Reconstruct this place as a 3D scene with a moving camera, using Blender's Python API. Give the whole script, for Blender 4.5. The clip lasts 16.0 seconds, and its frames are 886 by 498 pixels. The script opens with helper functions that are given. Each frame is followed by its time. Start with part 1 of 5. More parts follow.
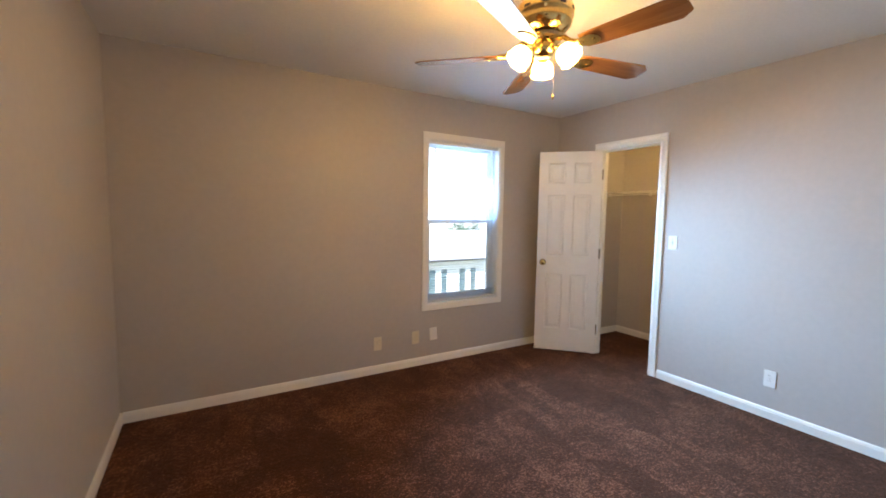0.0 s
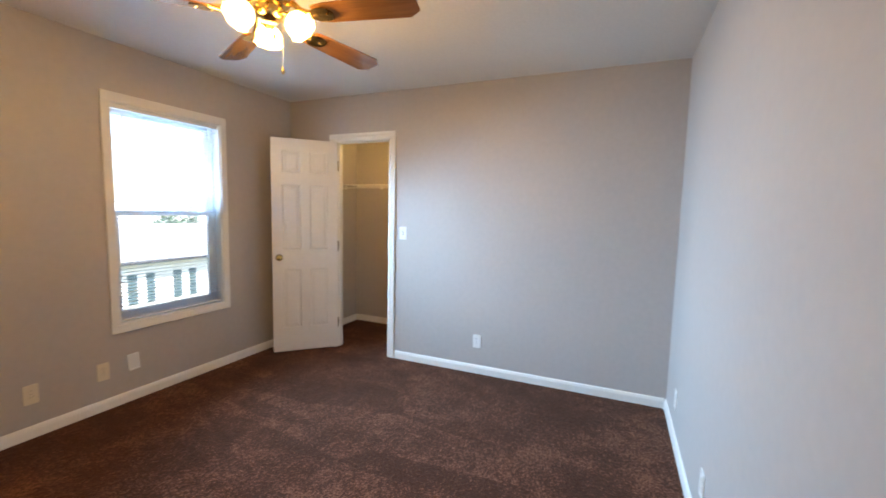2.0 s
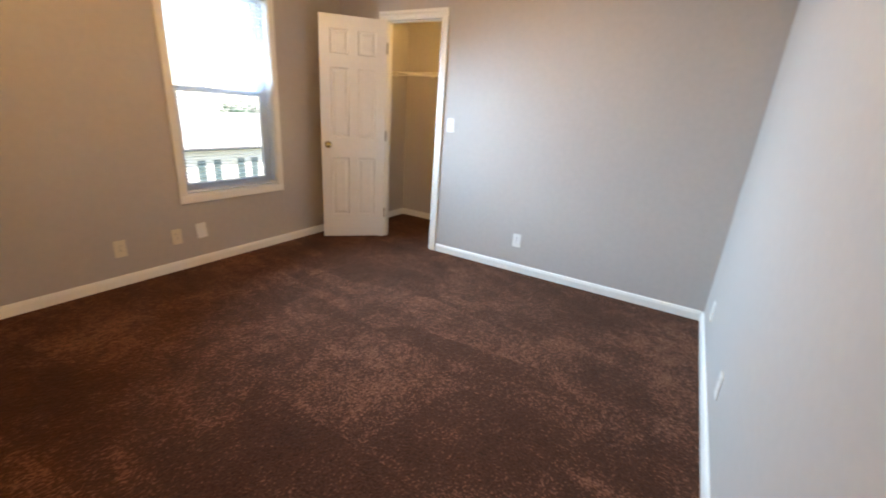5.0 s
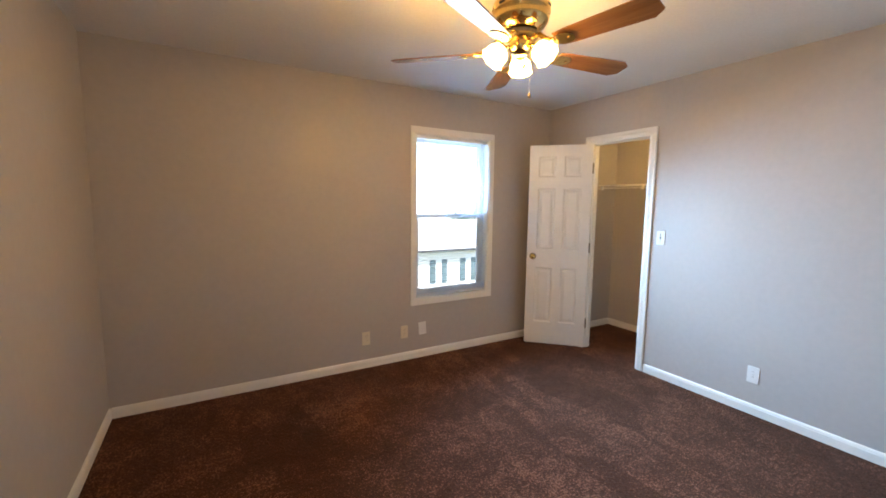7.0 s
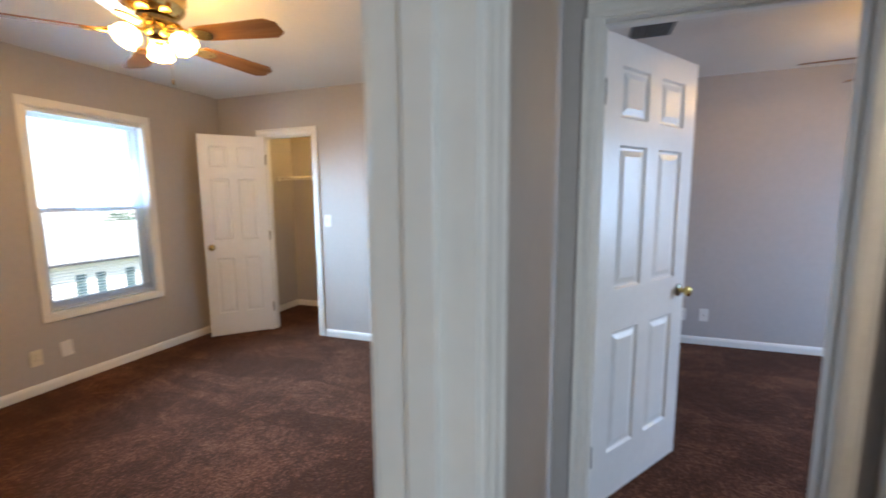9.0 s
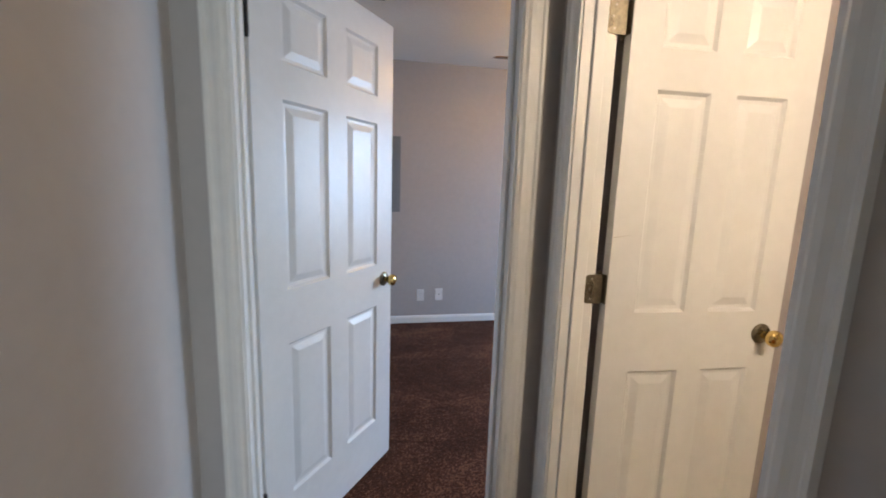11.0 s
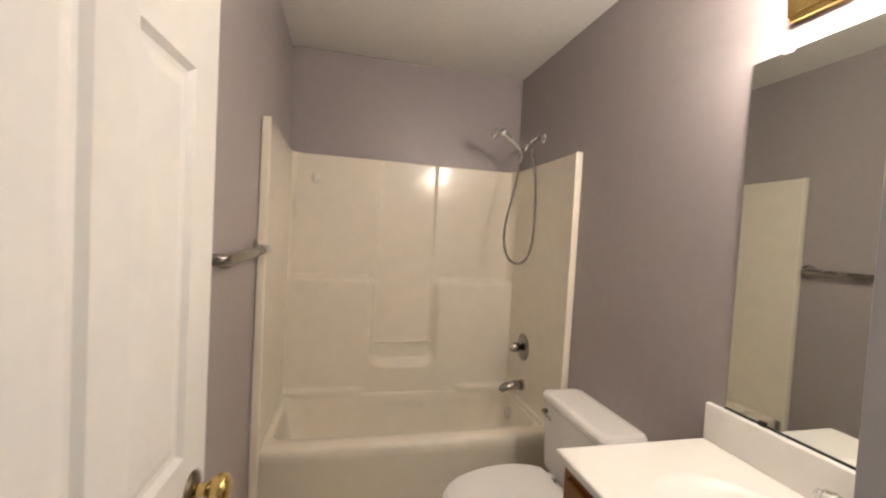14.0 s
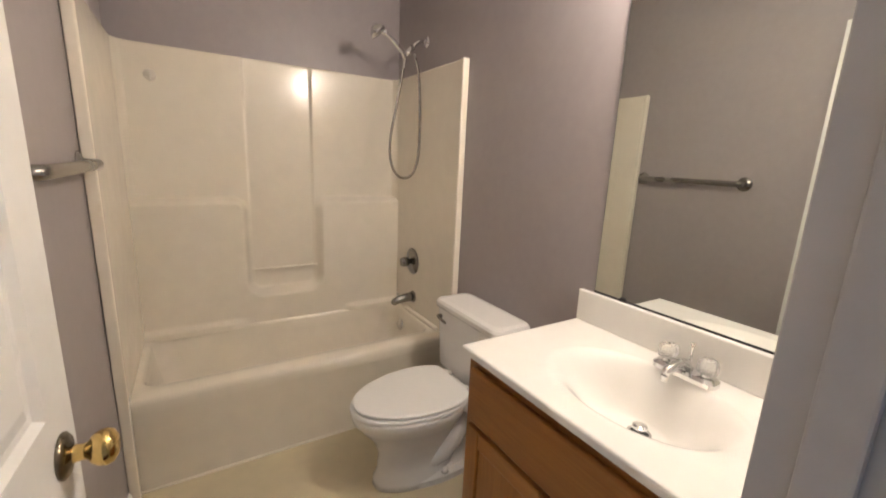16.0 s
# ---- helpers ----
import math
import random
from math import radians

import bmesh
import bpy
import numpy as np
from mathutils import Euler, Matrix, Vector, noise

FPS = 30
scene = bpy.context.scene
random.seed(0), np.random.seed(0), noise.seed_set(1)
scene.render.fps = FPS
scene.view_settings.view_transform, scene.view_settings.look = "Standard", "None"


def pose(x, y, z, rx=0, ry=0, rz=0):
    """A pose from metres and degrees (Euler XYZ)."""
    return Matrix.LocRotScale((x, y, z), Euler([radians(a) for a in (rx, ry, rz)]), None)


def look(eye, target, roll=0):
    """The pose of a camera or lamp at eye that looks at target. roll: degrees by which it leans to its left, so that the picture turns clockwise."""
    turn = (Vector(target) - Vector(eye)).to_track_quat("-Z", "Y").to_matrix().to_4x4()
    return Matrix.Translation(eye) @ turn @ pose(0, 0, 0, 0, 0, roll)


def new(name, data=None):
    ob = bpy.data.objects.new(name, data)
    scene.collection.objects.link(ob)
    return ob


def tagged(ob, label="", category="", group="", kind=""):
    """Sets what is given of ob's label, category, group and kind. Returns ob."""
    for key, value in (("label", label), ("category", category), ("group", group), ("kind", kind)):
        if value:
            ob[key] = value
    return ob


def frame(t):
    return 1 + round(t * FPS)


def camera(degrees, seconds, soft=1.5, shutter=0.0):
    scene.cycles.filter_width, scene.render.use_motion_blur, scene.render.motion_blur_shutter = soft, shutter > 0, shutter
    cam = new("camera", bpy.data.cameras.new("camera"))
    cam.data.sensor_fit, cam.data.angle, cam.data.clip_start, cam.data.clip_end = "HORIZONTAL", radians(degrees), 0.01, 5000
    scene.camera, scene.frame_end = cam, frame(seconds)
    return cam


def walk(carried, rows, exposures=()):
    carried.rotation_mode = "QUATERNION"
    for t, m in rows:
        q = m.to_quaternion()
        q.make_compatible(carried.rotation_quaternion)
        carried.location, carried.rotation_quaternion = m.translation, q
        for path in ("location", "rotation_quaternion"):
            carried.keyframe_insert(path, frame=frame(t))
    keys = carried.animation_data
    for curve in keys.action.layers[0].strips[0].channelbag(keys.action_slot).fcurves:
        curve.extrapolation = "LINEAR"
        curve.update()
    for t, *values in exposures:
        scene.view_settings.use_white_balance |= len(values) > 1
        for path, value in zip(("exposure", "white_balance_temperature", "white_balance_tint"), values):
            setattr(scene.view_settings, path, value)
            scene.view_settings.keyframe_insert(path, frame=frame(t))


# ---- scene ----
cam = camera(95.1, 16.0, soft=1.7, shutter=0.35)
PATH = [
    (0, (-3.391, 0.257, 1.403), (-2.379, 1.973, 1.233), 0.8),
    (0.5, (-3.334, 0.347, 1.406), (-2.135, 1.94, 1.241), 0.7),
    (1, (-3.328, 0.411, 1.417), (-1.865, 1.765, 1.248), 0.6),
    (1.5, (-3.313, 0.42, 1.405), (-1.624, 1.476, 1.226), 0.9),
    (2, (-3.273, 0.396, 1.403), (-1.444, 1.182, 1.216), 1.3),
    (2.5, (-3.255, 0.373, 1.416), (-1.345, 0.933, 1.22), 1.7),
    (3, (-3.248, 0.361, 1.408), (-1.302, 0.762, 1.179), 2.2),
    (3.5, (-3.251, 0.341, 1.364), (-1.309, 0.684, 1.029), 3.1),
    (4, (-3.225, 0.321, 1.33), (-1.334, 0.738, 0.832), 4.3),
    (4.5, (-3.238, 0.332, 1.343), (-1.446, 0.945, 0.7), 4.9),
    (5, (-3.251, 0.33, 1.314), (-1.609, 1.272, 0.667), 4.1),
    (5.2, (-3.267, 0.312, 1.308), (-1.708, 1.405, 0.697), 3.7),
    (7.3, (-3.277, 0.193, 1.474), (-2.292, 1.921, 1.266), 0.5),
    (7.5, (-3.328, 0.203, 1.445), (-2.26, 1.883, 1.248), 0.5),
    (8, (-3.448, 0.095, 1.432), (-2.112, 1.567, 1.214), 0.3),
    (8.5, (-3.437, -0.060, 1.395), (-1.792, 1.052, 1.155), -0.1),
    (9, (-3.446, -0.205, 1.402), (-1.571, 0.447, 1.156), -0.4),
    (9.3, (-3.418, -0.322, 1.401), (-1.481, 0.113, 1.154), -0.2),
    (9.5, (-3.384, -0.393, 1.398), (-1.426, -0.073, 1.146), -0.1),
    (9.7, (-3.357, -0.467, 1.393), (-1.388, -0.233, 1.127), 0.3),
    (11.8, (-2.636, -0.682, 1.363), (-0.883, -1.597, 1.063), 2.1),
    (12, (-2.553, -0.736, 1.37), (-0.891, -1.809, 1.077), 2.2),
    (12.5, (-2.425, -0.85, 1.371), (-1.101, -2.324, 1.101), 2.2),
    (13, (-2.33, -0.915, 1.398), (-1.588, -2.754, 1.134), 1.7),
    (13.5, (-2.217, -0.984, 1.395), (-2.216, -2.972, 1.176), 2.0),
    (13.6, (-2.208, -1.001, 1.396), (-2.329, -2.987, 1.194), 2.2),
    (14, (-2.189, -1.067, 1.404), (-2.655, -3.011, 1.331), 3.2),
    (14.5, (-2.168, -1.116, 1.434), (-2.9, -2.976, 1.516), 3.1),
    (15, (-2.14, -1.126, 1.436), (-3.062, -2.901, 1.446), 2.4),
    (15.5, (-2.13, -1.135, 1.398), (-3.161, -2.837, 1.196), 2.3),
    (16, (-2.129, -1.145, 1.36), (-3.161, -2.806, 0.937), 2.5),
]
EXPOSURES = [(0.0, 2.1, 6450, 10), (1.5, 2.05, 6600, 10), (3.0, 2.0, 6950, 11), (4.4, 2.18, 7500, 12), (5.4, 2.14, 7500, 12), (7.3, 2.1, 6450, 10), (8.6, 2.1, 6350, 10), (9.1, 2.1, 6900, 10), (9.6, 2.22, 7300, 11), (10.6, 2.2, 7200, 11), (12.0, 2.1, 7050, 11), (12.6, 2.3, 7300, 12), (13.0, 2.2, 6600, 11), (13.5, 2.1, 6250, 10), (14.2, 2.17, 6200, 10), (15.0, 2.0, 6250, 10), (16.0, 2.2, 6200, 10)]
walk(cam, [(t, look(eye, target, roll)) for t, eye, target, roll in PATH], EXPOSURES)

# ---- world, sun, exposure ----
world = bpy.data.worlds.new("world")
scene.world = world
world.use_nodes = True
wn = world.node_tree
for n in list(wn.nodes):
    wn.nodes.remove(n)
w_out = wn.nodes.new("ShaderNodeOutputWorld")
w_bg = wn.nodes.new("ShaderNodeBackground")
w_sky = wn.nodes.new("ShaderNodeTexSky")
w_sky.sky_type = "NISHITA"
w_sky.sun_disc = False
w_sky.sun_elevation = radians(48)
w_sky.sun_rotation = radians(145)
w_bg.inputs["Strength"].default_value = 0.15
wn.links.new(w_sky.outputs[0], w_bg.inputs["Color"])
wn.links.new(w_bg.outputs[0], w_out.inputs["Surface"])

sun = new("sun", bpy.data.lights.new("sun", "SUN"))
sun.data.energy, sun.data.angle, sun.data.color = 3.0, radians(0.6), (1.0, 0.95, 0.88)
sun.matrix_world = look((10, -14, 19), (0, 0, 0))


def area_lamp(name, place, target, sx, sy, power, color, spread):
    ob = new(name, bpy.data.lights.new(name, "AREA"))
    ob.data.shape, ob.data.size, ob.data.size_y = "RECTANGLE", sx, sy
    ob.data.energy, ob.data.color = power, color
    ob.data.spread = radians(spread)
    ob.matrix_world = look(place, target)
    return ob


# the sky's light through the first bedroom's window
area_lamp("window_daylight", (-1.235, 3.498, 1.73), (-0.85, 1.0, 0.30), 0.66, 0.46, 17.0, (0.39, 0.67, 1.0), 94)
area_lamp("window_skyglow", (-1.225, 3.598, 1.71), (-1.225, 1.0, 1.71), 0.72, 0.62, 2.6, (0.58, 0.80, 1.0), 170)
# Hall daylight from a living-room window that is unseen and assumed.
area_lamp("assumed_living_daylight", (-6.56, -2.4, 1.5), (-2.2, -0.3, 1.1), 1.5, 1.3, 11.0, (0.70, 0.84, 1.0), 150)
# Bluish light for the second bedroom; its window is added out of view.
area_lamp("assumed_bedroom_daylight", (-0.4, -3.96, 1.4), (-0.4, 0, -0.6), 0.8, 1.3, 14.0, (0.36, 0.60, 1.0), 140)


def bulb_lamp(name, place, power, color, radius):
    ob = new(name, bpy.data.lights.new(name, "POINT"))
    ob.data.energy, ob.data.color, ob.data.shadow_soft_size = power, color, radius
    ob.location = place
    return ob


# the four globe bulbs over the mirror and the three shades of the fan
for k in range(4):
    bulb_lamp("vanity_bulb_light", (-3.180, -1.833 + 0.152 * k, 2.062), 1.95, (1.0, 0.86, 0.72), 0.030)
for k in range(3):
    a = radians(48 + 120 * k)
    bulb_lamp("fan_bulb_light", (-1.93 + 0.125 * math.cos(a), 1.79 + 0.125 * math.sin(a), 2.152), 0.80, (1.0, 0.58, 0.19), 0.03)


# ---- materials ----
def material(name):
    m = bpy.data.materials.new(name)
    m.use_nodes = True
    return m, m.node_tree, m.node_tree.nodes["Principled BSDF"]


def textured(name, color, rough=0.6, metal=0.0, scale=(40, 3), amount=0.06, bump=0.1, bump_scale=300, spread=0.05, bump_distance=0.002, spec=0.5, color_two=None, coat=0.0):
    """A surface with fine grain, broad variation and a light relief, at real-world size."""
    m, tree, bsdf = material(name)
    add, link = tree.nodes.new, tree.links.new
    co = add("ShaderNodeTexCoord")
    fine, broad, relief = add("ShaderNodeTexNoise"), add("ShaderNodeTexNoise"), add("ShaderNodeTexNoise")
    fine.inputs["Scale"].default_value, broad.inputs["Scale"].default_value, relief.inputs["Scale"].default_value = scale[0], scale[1], bump_scale
    fine.inputs["Detail"].default_value = 6
    broad.inputs["Detail"].default_value = 4
    relief.inputs["Detail"].default_value = 3
    for n in (fine, broad, relief):
        link(co.outputs["Object"], n.inputs["Vector"])
    both = add("ShaderNodeMath")
    both.operation = "ADD"
    link(fine.outputs["Fac"], both.inputs[0])
    link(broad.outputs["Fac"], both.inputs[1])
    ramp = add("ShaderNodeMapRange")
    ramp.inputs["From Min"].default_value, ramp.inputs["From Max"].default_value = 0.7, 1.3
    link(both.outputs[0], ramp.inputs["Value"])
    mix = add("ShaderNodeMix")
    mix.data_type = "RGBA"
    two = color_two or tuple(c * (1 - 2 * amount) for c in color)
    mix.inputs["A"].default_value = (*two, 1)
    mix.inputs["B"].default_value = (*[min(1, c * (1 + amount)) for c in color], 1)
    link(ramp.outputs["Result"], mix.inputs["Factor"])
    link(mix.outputs["Result"], bsdf.inputs["Base Color"])
    rr = add("ShaderNodeMapRange")
    rr.inputs["From Min"].default_value, rr.inputs["From Max"].default_value = 0.35, 0.65
    rr.inputs["To Min"].default_value, rr.inputs["To Max"].default_value = max(0.02, rough - spread), min(1, rough + spread)
    link(broad.outputs["Fac"], rr.inputs["Value"])
    link(rr.outputs["Result"], bsdf.inputs["Roughness"])
    bsdf.inputs["Metallic"].default_value = metal
    bsdf.inputs["Specular IOR Level"].default_value = spec
    bsdf.inputs["Coat Weight"].default_value = coat
    if bump:
        b = add("ShaderNodeBump")
        b.inputs["Strength"].default_value, b.inputs["Distance"].default_value = bump, bump_distance
        link(relief.outputs["Fac"], b.inputs["Height"])
        link(b.outputs["Normal"], bsdf.inputs["Normal"])
    return m


WALL = textured("greige_wall_paint", (0.46, 0.428, 0.408), 0.55, amount=0.025, bump=0.12, bump_scale=140, scale=(25, 1.2))
BATH_WALL = textured("bath_wall_paint", (0.365, 0.326, 0.326), 0.40, amount=0.025, bump=0.12, bump_scale=140, scale=(25, 1.2))
CEILING = textured("ceiling_texture", (0.78, 0.765, 0.73), 0.8, amount=0.03, bump=0.5, bump_scale=90, bump_distance=0.004, scale=(60, 1.5))
TRIM = textured("white_trim_paint", (0.80, 0.79, 0.76), 0.35, amount=0.02, bump=0.08, bump_scale=60, scale=(30, 3))
DOOR = textured("white_door_paint", (0.75, 0.74, 0.72), 0.33, amount=0.02, bump=0.12, bump_scale=90, scale=(30, 3))
PLASTIC = textured("white_plastic", (0.80, 0.79, 0.77), 0.3, amount=0.01, bump=0, spread=0.0)
ALMOND = textured("almond_plastic", (0.72, 0.66, 0.52), 0.35, amount=0.01, bump=0)
SLOT = textured("dark_slot", (0.03, 0.03, 0.03), 0.7, bump=0)
VINYL = textured("white_window_vinyl", (0.78, 0.80, 0.82), 0.35, amount=0.01, bump=0.03)


def slat_vinyl():
    """Thin white vinyl that lets some daylight through."""
    m, tree, bsdf = material("translucent_slat_vinyl")
    bsdf.inputs["Base Color"].default_value = (0.74, 0.79, 0.84, 1)
    bsdf.inputs["Roughness"].default_value = 0.4
    thin, both = tree.nodes.new("ShaderNodeBsdfTranslucent"), tree.nodes.new("ShaderNodeMixShader")
    thin.inputs["Color"].default_value = (0.70, 0.80, 0.90, 1)
    both.inputs[0].default_value = 0.65
    tree.links.new(bsdf.outputs[0], both.inputs[1])
    tree.links.new(thin.outputs[0], both.inputs[2])
    tree.links.new(both.outputs[0], tree.nodes["Material Output"].inputs["Surface"])
    return m


SLAT_VINYL = slat_vinyl()
BRASS = textured("polished_brass", (0.80, 0.58, 0.22), 0.16, 1.0, amount=0.08, bump=0.02, scale=(60, 8))
AGED_BRASS = textured("tarnished_brass", (0.25, 0.215, 0.155), 0.30, 1.0, amount=0.2, bump=0.08, scale=(90, 12))
# Dark hinge metal taken to matte near-black: the gap's shadow is in its colour.
DARK_HINGE = textured("gap_shaded_dark_hinge", (0.012, 0.011, 0.010), 0.55, 0.0, amount=0.2, bump=0.06)
CHROME = textured("chrome", (0.78, 0.78, 0.78), 0.08, 1.0, amount=0.02, bump=0)
NICKEL = textured("brushed_nickel", (0.36, 0.34, 0.315), 0.27, 1.0, amount=0.06, bump=0.03)
ACRYLIC_TUB = textured("cream_fibreglass", (0.82, 0.76, 0.65), 0.17, amount=0.02, bump=0.05, bump_scale=8, bump_distance=0.01, scale=(12, 1.5))
PORCELAIN = textured("white_porcelain", (0.82, 0.80, 0.77), 0.1, amount=0.01, bump=0, spread=0.0)
MARBLE_TOP = textured("cultured_marble", (0.83, 0.805, 0.765), 0.14, amount=0.02, bump=0, spread=0.02, scale=(14, 2))
BATH_FLOOR = textured("cream_vinyl_floor", (0.66, 0.58, 0.40), 0.4, amount=0.03, bump=0.05, scale=(14, 2))
GREY_METAL = textured("grey_panel_enamel", (0.22, 0.24, 0.25), 0.45, 0.2, amount=0.03, bump=0.05)


def carpet():
    m, tree, bsdf = material("brown_carpet")
    add, link = tree.nodes.new, tree.links.new
    co = add("ShaderNodeTexCoord")
    tuft, clump, broad, swirl = (add("ShaderNodeTexNoise") for _ in range(4))
    for n, s, d in ((tuft, 95, 4), (clump, 40, 4), (broad, 2.2, 3), (swirl, 6.5, 4)):
        n.inputs["Scale"].default_value, n.inputs["Detail"].default_value = s, d
        link(co.outputs["Object"], n.inputs["Vector"])
    swirl.inputs["Distortion"].default_value = 1.2
    # vacuum strokes: long wedges of pile brushed one way or the other
    turn = add("ShaderNodeMapping")
    turn.inputs["Rotation"].default_value = (0, 0, radians(24))
    turn.inputs["Scale"].default_value = (2.6, 0.55, 1)
    link(co.outputs["Object"], turn.inputs["Vector"])
    strokes = add("ShaderNodeTexVoronoi")
    strokes.inputs["Scale"].default_value = 1.6
    link(turn.outputs[0], strokes.inputs["Vector"])
    grey = add("ShaderNodeSeparateColor")
    link(strokes.outputs["Color"], grey.inputs[0])

    def times(a, k):
        n = add("ShaderNodeMath")
        n.operation = "MULTIPLY"
        link(a, n.inputs[0])
        n.inputs[1].default_value = k
        return n.outputs[0]

    def plus(a, b):
        n = add("ShaderNodeMath")
        n.operation = "ADD"
        link(a, n.inputs[0])
        link(b, n.inputs[1])
        return n.outputs[0]

    total = plus(plus(times(tuft.outputs["Fac"], 0.74), times(clump.outputs["Fac"], 0.34)), plus(times(broad.outputs["Fac"], 0.30), plus(times(swirl.outputs["Fac"], 0.26), times(grey.outputs[0], 0.08))))
    ramp = add("ShaderNodeValToRGB")
    ramp.color_ramp.elements[0].position, ramp.color_ramp.elements[0].color = 0.62, (0.0310, 0.0122, 0.0071, 1)
    ramp.color_ramp.elements[1].position, ramp.color_ramp.elements[1].color = 1.24, (0.185, 0.0800, 0.0490, 1)
    e = ramp.color_ramp.elements.new(0.90)
    e.color = (0.0700, 0.0280, 0.0166, 1)
    scaled = add("ShaderNodeMapRange")
    scaled.inputs["From Min"].default_value, scaled.inputs["From Max"].default_value = 0.0, 2.0
    link(total, scaled.inputs["Value"])
    for el in ramp.color_ramp.elements:
        el.position = el.position / 2
    link(scaled.outputs["Result"], ramp.inputs["Fac"])
    link(ramp.outputs["Color"], bsdf.inputs["Base Color"])
    bsdf.inputs["Roughness"].default_value = 0.95
    bsdf.inputs["Specular IOR Level"].default_value = 0.1
    bsdf.inputs["Sheen Weight"].default_value = 0.06
    bsdf.inputs["Sheen Roughness"].default_value = 0.5
    bsdf.inputs["Sheen Tint"].default_value = (0.8, 0.6, 0.5, 1)
    b = add("ShaderNodeBump")
    b.inputs["Strength"].default_value, b.inputs["Distance"].default_value = 0.6, 0.010
    link(plus(tuft.outputs["Fac"], clump.outputs["Fac"]), b.inputs["Height"])
    link(b.outputs["Normal"], bsdf.inputs["Normal"])
    return m


CARPET = carpet()


def wood(name, light, dark, rough, along=2, rings=9.0, coat=0.2):
    """Grain that runs along one axis (0, 1 or 2)."""
    m, tree, bsdf = material(name)
    add, link = tree.nodes.new, tree.links.new
    co, fit_grain = add("ShaderNodeTexCoord"), add("ShaderNodeMapping")
    squash = [1.0, 1.0, 1.0]
    squash[along] = 0.07
    fit_grain.inputs["Scale"].default_value = squash
    link(co.outputs["Object"], fit_grain.inputs["Vector"])
    n1, n2 = add("ShaderNodeTexNoise"), add("ShaderNodeTexNoise")
    n1.inputs["Scale"].default_value, n1.inputs["Detail"].default_value, n1.inputs["Distortion"].default_value = rings, 6, 1.4
    n2.inputs["Scale"].default_value, n2.inputs["Detail"].default_value = rings * 16, 3
    link(fit_grain.outputs[0], n1.inputs["Vector"])
    link(fit_grain.outputs[0], n2.inputs["Vector"])
    mixv = add("ShaderNodeMath")
    mixv.operation = "MULTIPLY_ADD"
    link(n2.outputs["Fac"], mixv.inputs[0])
    mixv.inputs[1].default_value = 0.45
    link(n1.outputs["Fac"], mixv.inputs[2])
    ramp = add("ShaderNodeValToRGB")
    ramp.color_ramp.elements[0].position, ramp.color_ramp.elements[0].color = 0.45, (*dark, 1)
    ramp.color_ramp.elements[1].position, ramp.color_ramp.elements[1].color = 0.95, (*light, 1)
    link(mixv.outputs[0], ramp.inputs["Fac"])
    link(ramp.outputs["Color"], bsdf.inputs["Base Color"])
    bsdf.inputs["Roughness"].default_value = rough
    bsdf.inputs["Coat Weight"].default_value = coat
    b = add("ShaderNodeBump")
    b.inputs["Strength"].default_value, b.inputs["Distance"].default_value = 0.12, 0.001
    link(mixv.outputs[0], b.inputs["Height"])
    link(b.outputs["Normal"], bsdf.inputs["Normal"])
    return m


OAK = wood("honey_oak", (0.37, 0.150, 0.028), (0.22, 0.075, 0.011), 0.38)
BLADE_WOOD = wood("fan_blade_walnut", (0.40, 0.185, 0.06), (0.22, 0.09, 0.028), 0.25, along=0, coat=0.5)


def glass():
    m, tree, bsdf = material("clear_glass")
    bsdf.inputs["Transmission Weight"].default_value = 1.0
    bsdf.inputs["Roughness"].default_value = 0.0
    bsdf.inputs["IOR"].default_value = 1.45
    bsdf.inputs["Base Color"].default_value = (0.97, 0.99, 1.0, 1)
    return m


GLASS = glass()
m, tree, bsdf = material("clear_acrylic")
bsdf.inputs["Transmission Weight"].default_value = 0.75
bsdf.inputs["Roughness"].default_value = 0.12
bsdf.inputs["IOR"].default_value = 1.3
bsdf.inputs["Base Color"].default_value = (0.95, 0.95, 0.93, 1)
ACRYLIC_CLEAR = m


def glowing(name, color, strength):
    m, tree, bsdf = material(name)
    bsdf.inputs["Base Color"].default_value = (0.9, 0.88, 0.84, 1)
    bsdf.inputs["Roughness"].default_value = 0.3
    bsdf.inputs["Emission Color"].default_value = (*color, 1)
    bsdf.inputs["Emission Strength"].default_value = strength
    return m


SHADE_LIT = glowing("lit_frosted_shade", (1.0, 0.56, 0.16), 10.0)
BULB_LIT = glowing("lit_globe_bulb", (1.0, 0.86, 0.72), 4.0)
SHADE_DIM = glowing("lit_frosted_shade_far", (1.0, 0.56, 0.16), 5.0)
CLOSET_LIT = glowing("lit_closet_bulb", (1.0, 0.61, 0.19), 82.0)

m, tree, bsdf = material("mirror_silver")
bsdf.inputs["Base Color"].default_value = (0.80, 0.83, 0.80, 1)
bsdf.inputs["Metallic"].default_value = 1.0
bsdf.inputs["Roughness"].default_value = 0.015
MIRROR = m


# ---- mesh helpers ----
def thing(name, label, category, place=(0, 0, 0), turn=0, group="", kind=""):
    ob = new(name)
    ob.empty_display_size = 0.1
    ob.matrix_world = pose(*place, 0, 0, turn)
    return tagged(ob, label, category, group, kind)


def part(name, bm, mat, parent=None, label="", at=None, smooth=False):
    me = bpy.data.meshes.new(name)
    if smooth:
        for f in bm.faces:
            f.smooth = True
    bm.normal_update()
    bm.to_mesh(me)
    bm.free()
    me.materials.append(mat)
    ob = new(name, me)
    if parent:
        ob.parent = parent
    if at is not None:
        ob.matrix_basis = at
    if label:
        ob["label"] = label
    return ob


def again(ob, name, parent, at):
    twin = new(name, ob.data)
    twin.parent = parent
    twin.matrix_basis = at
    return twin


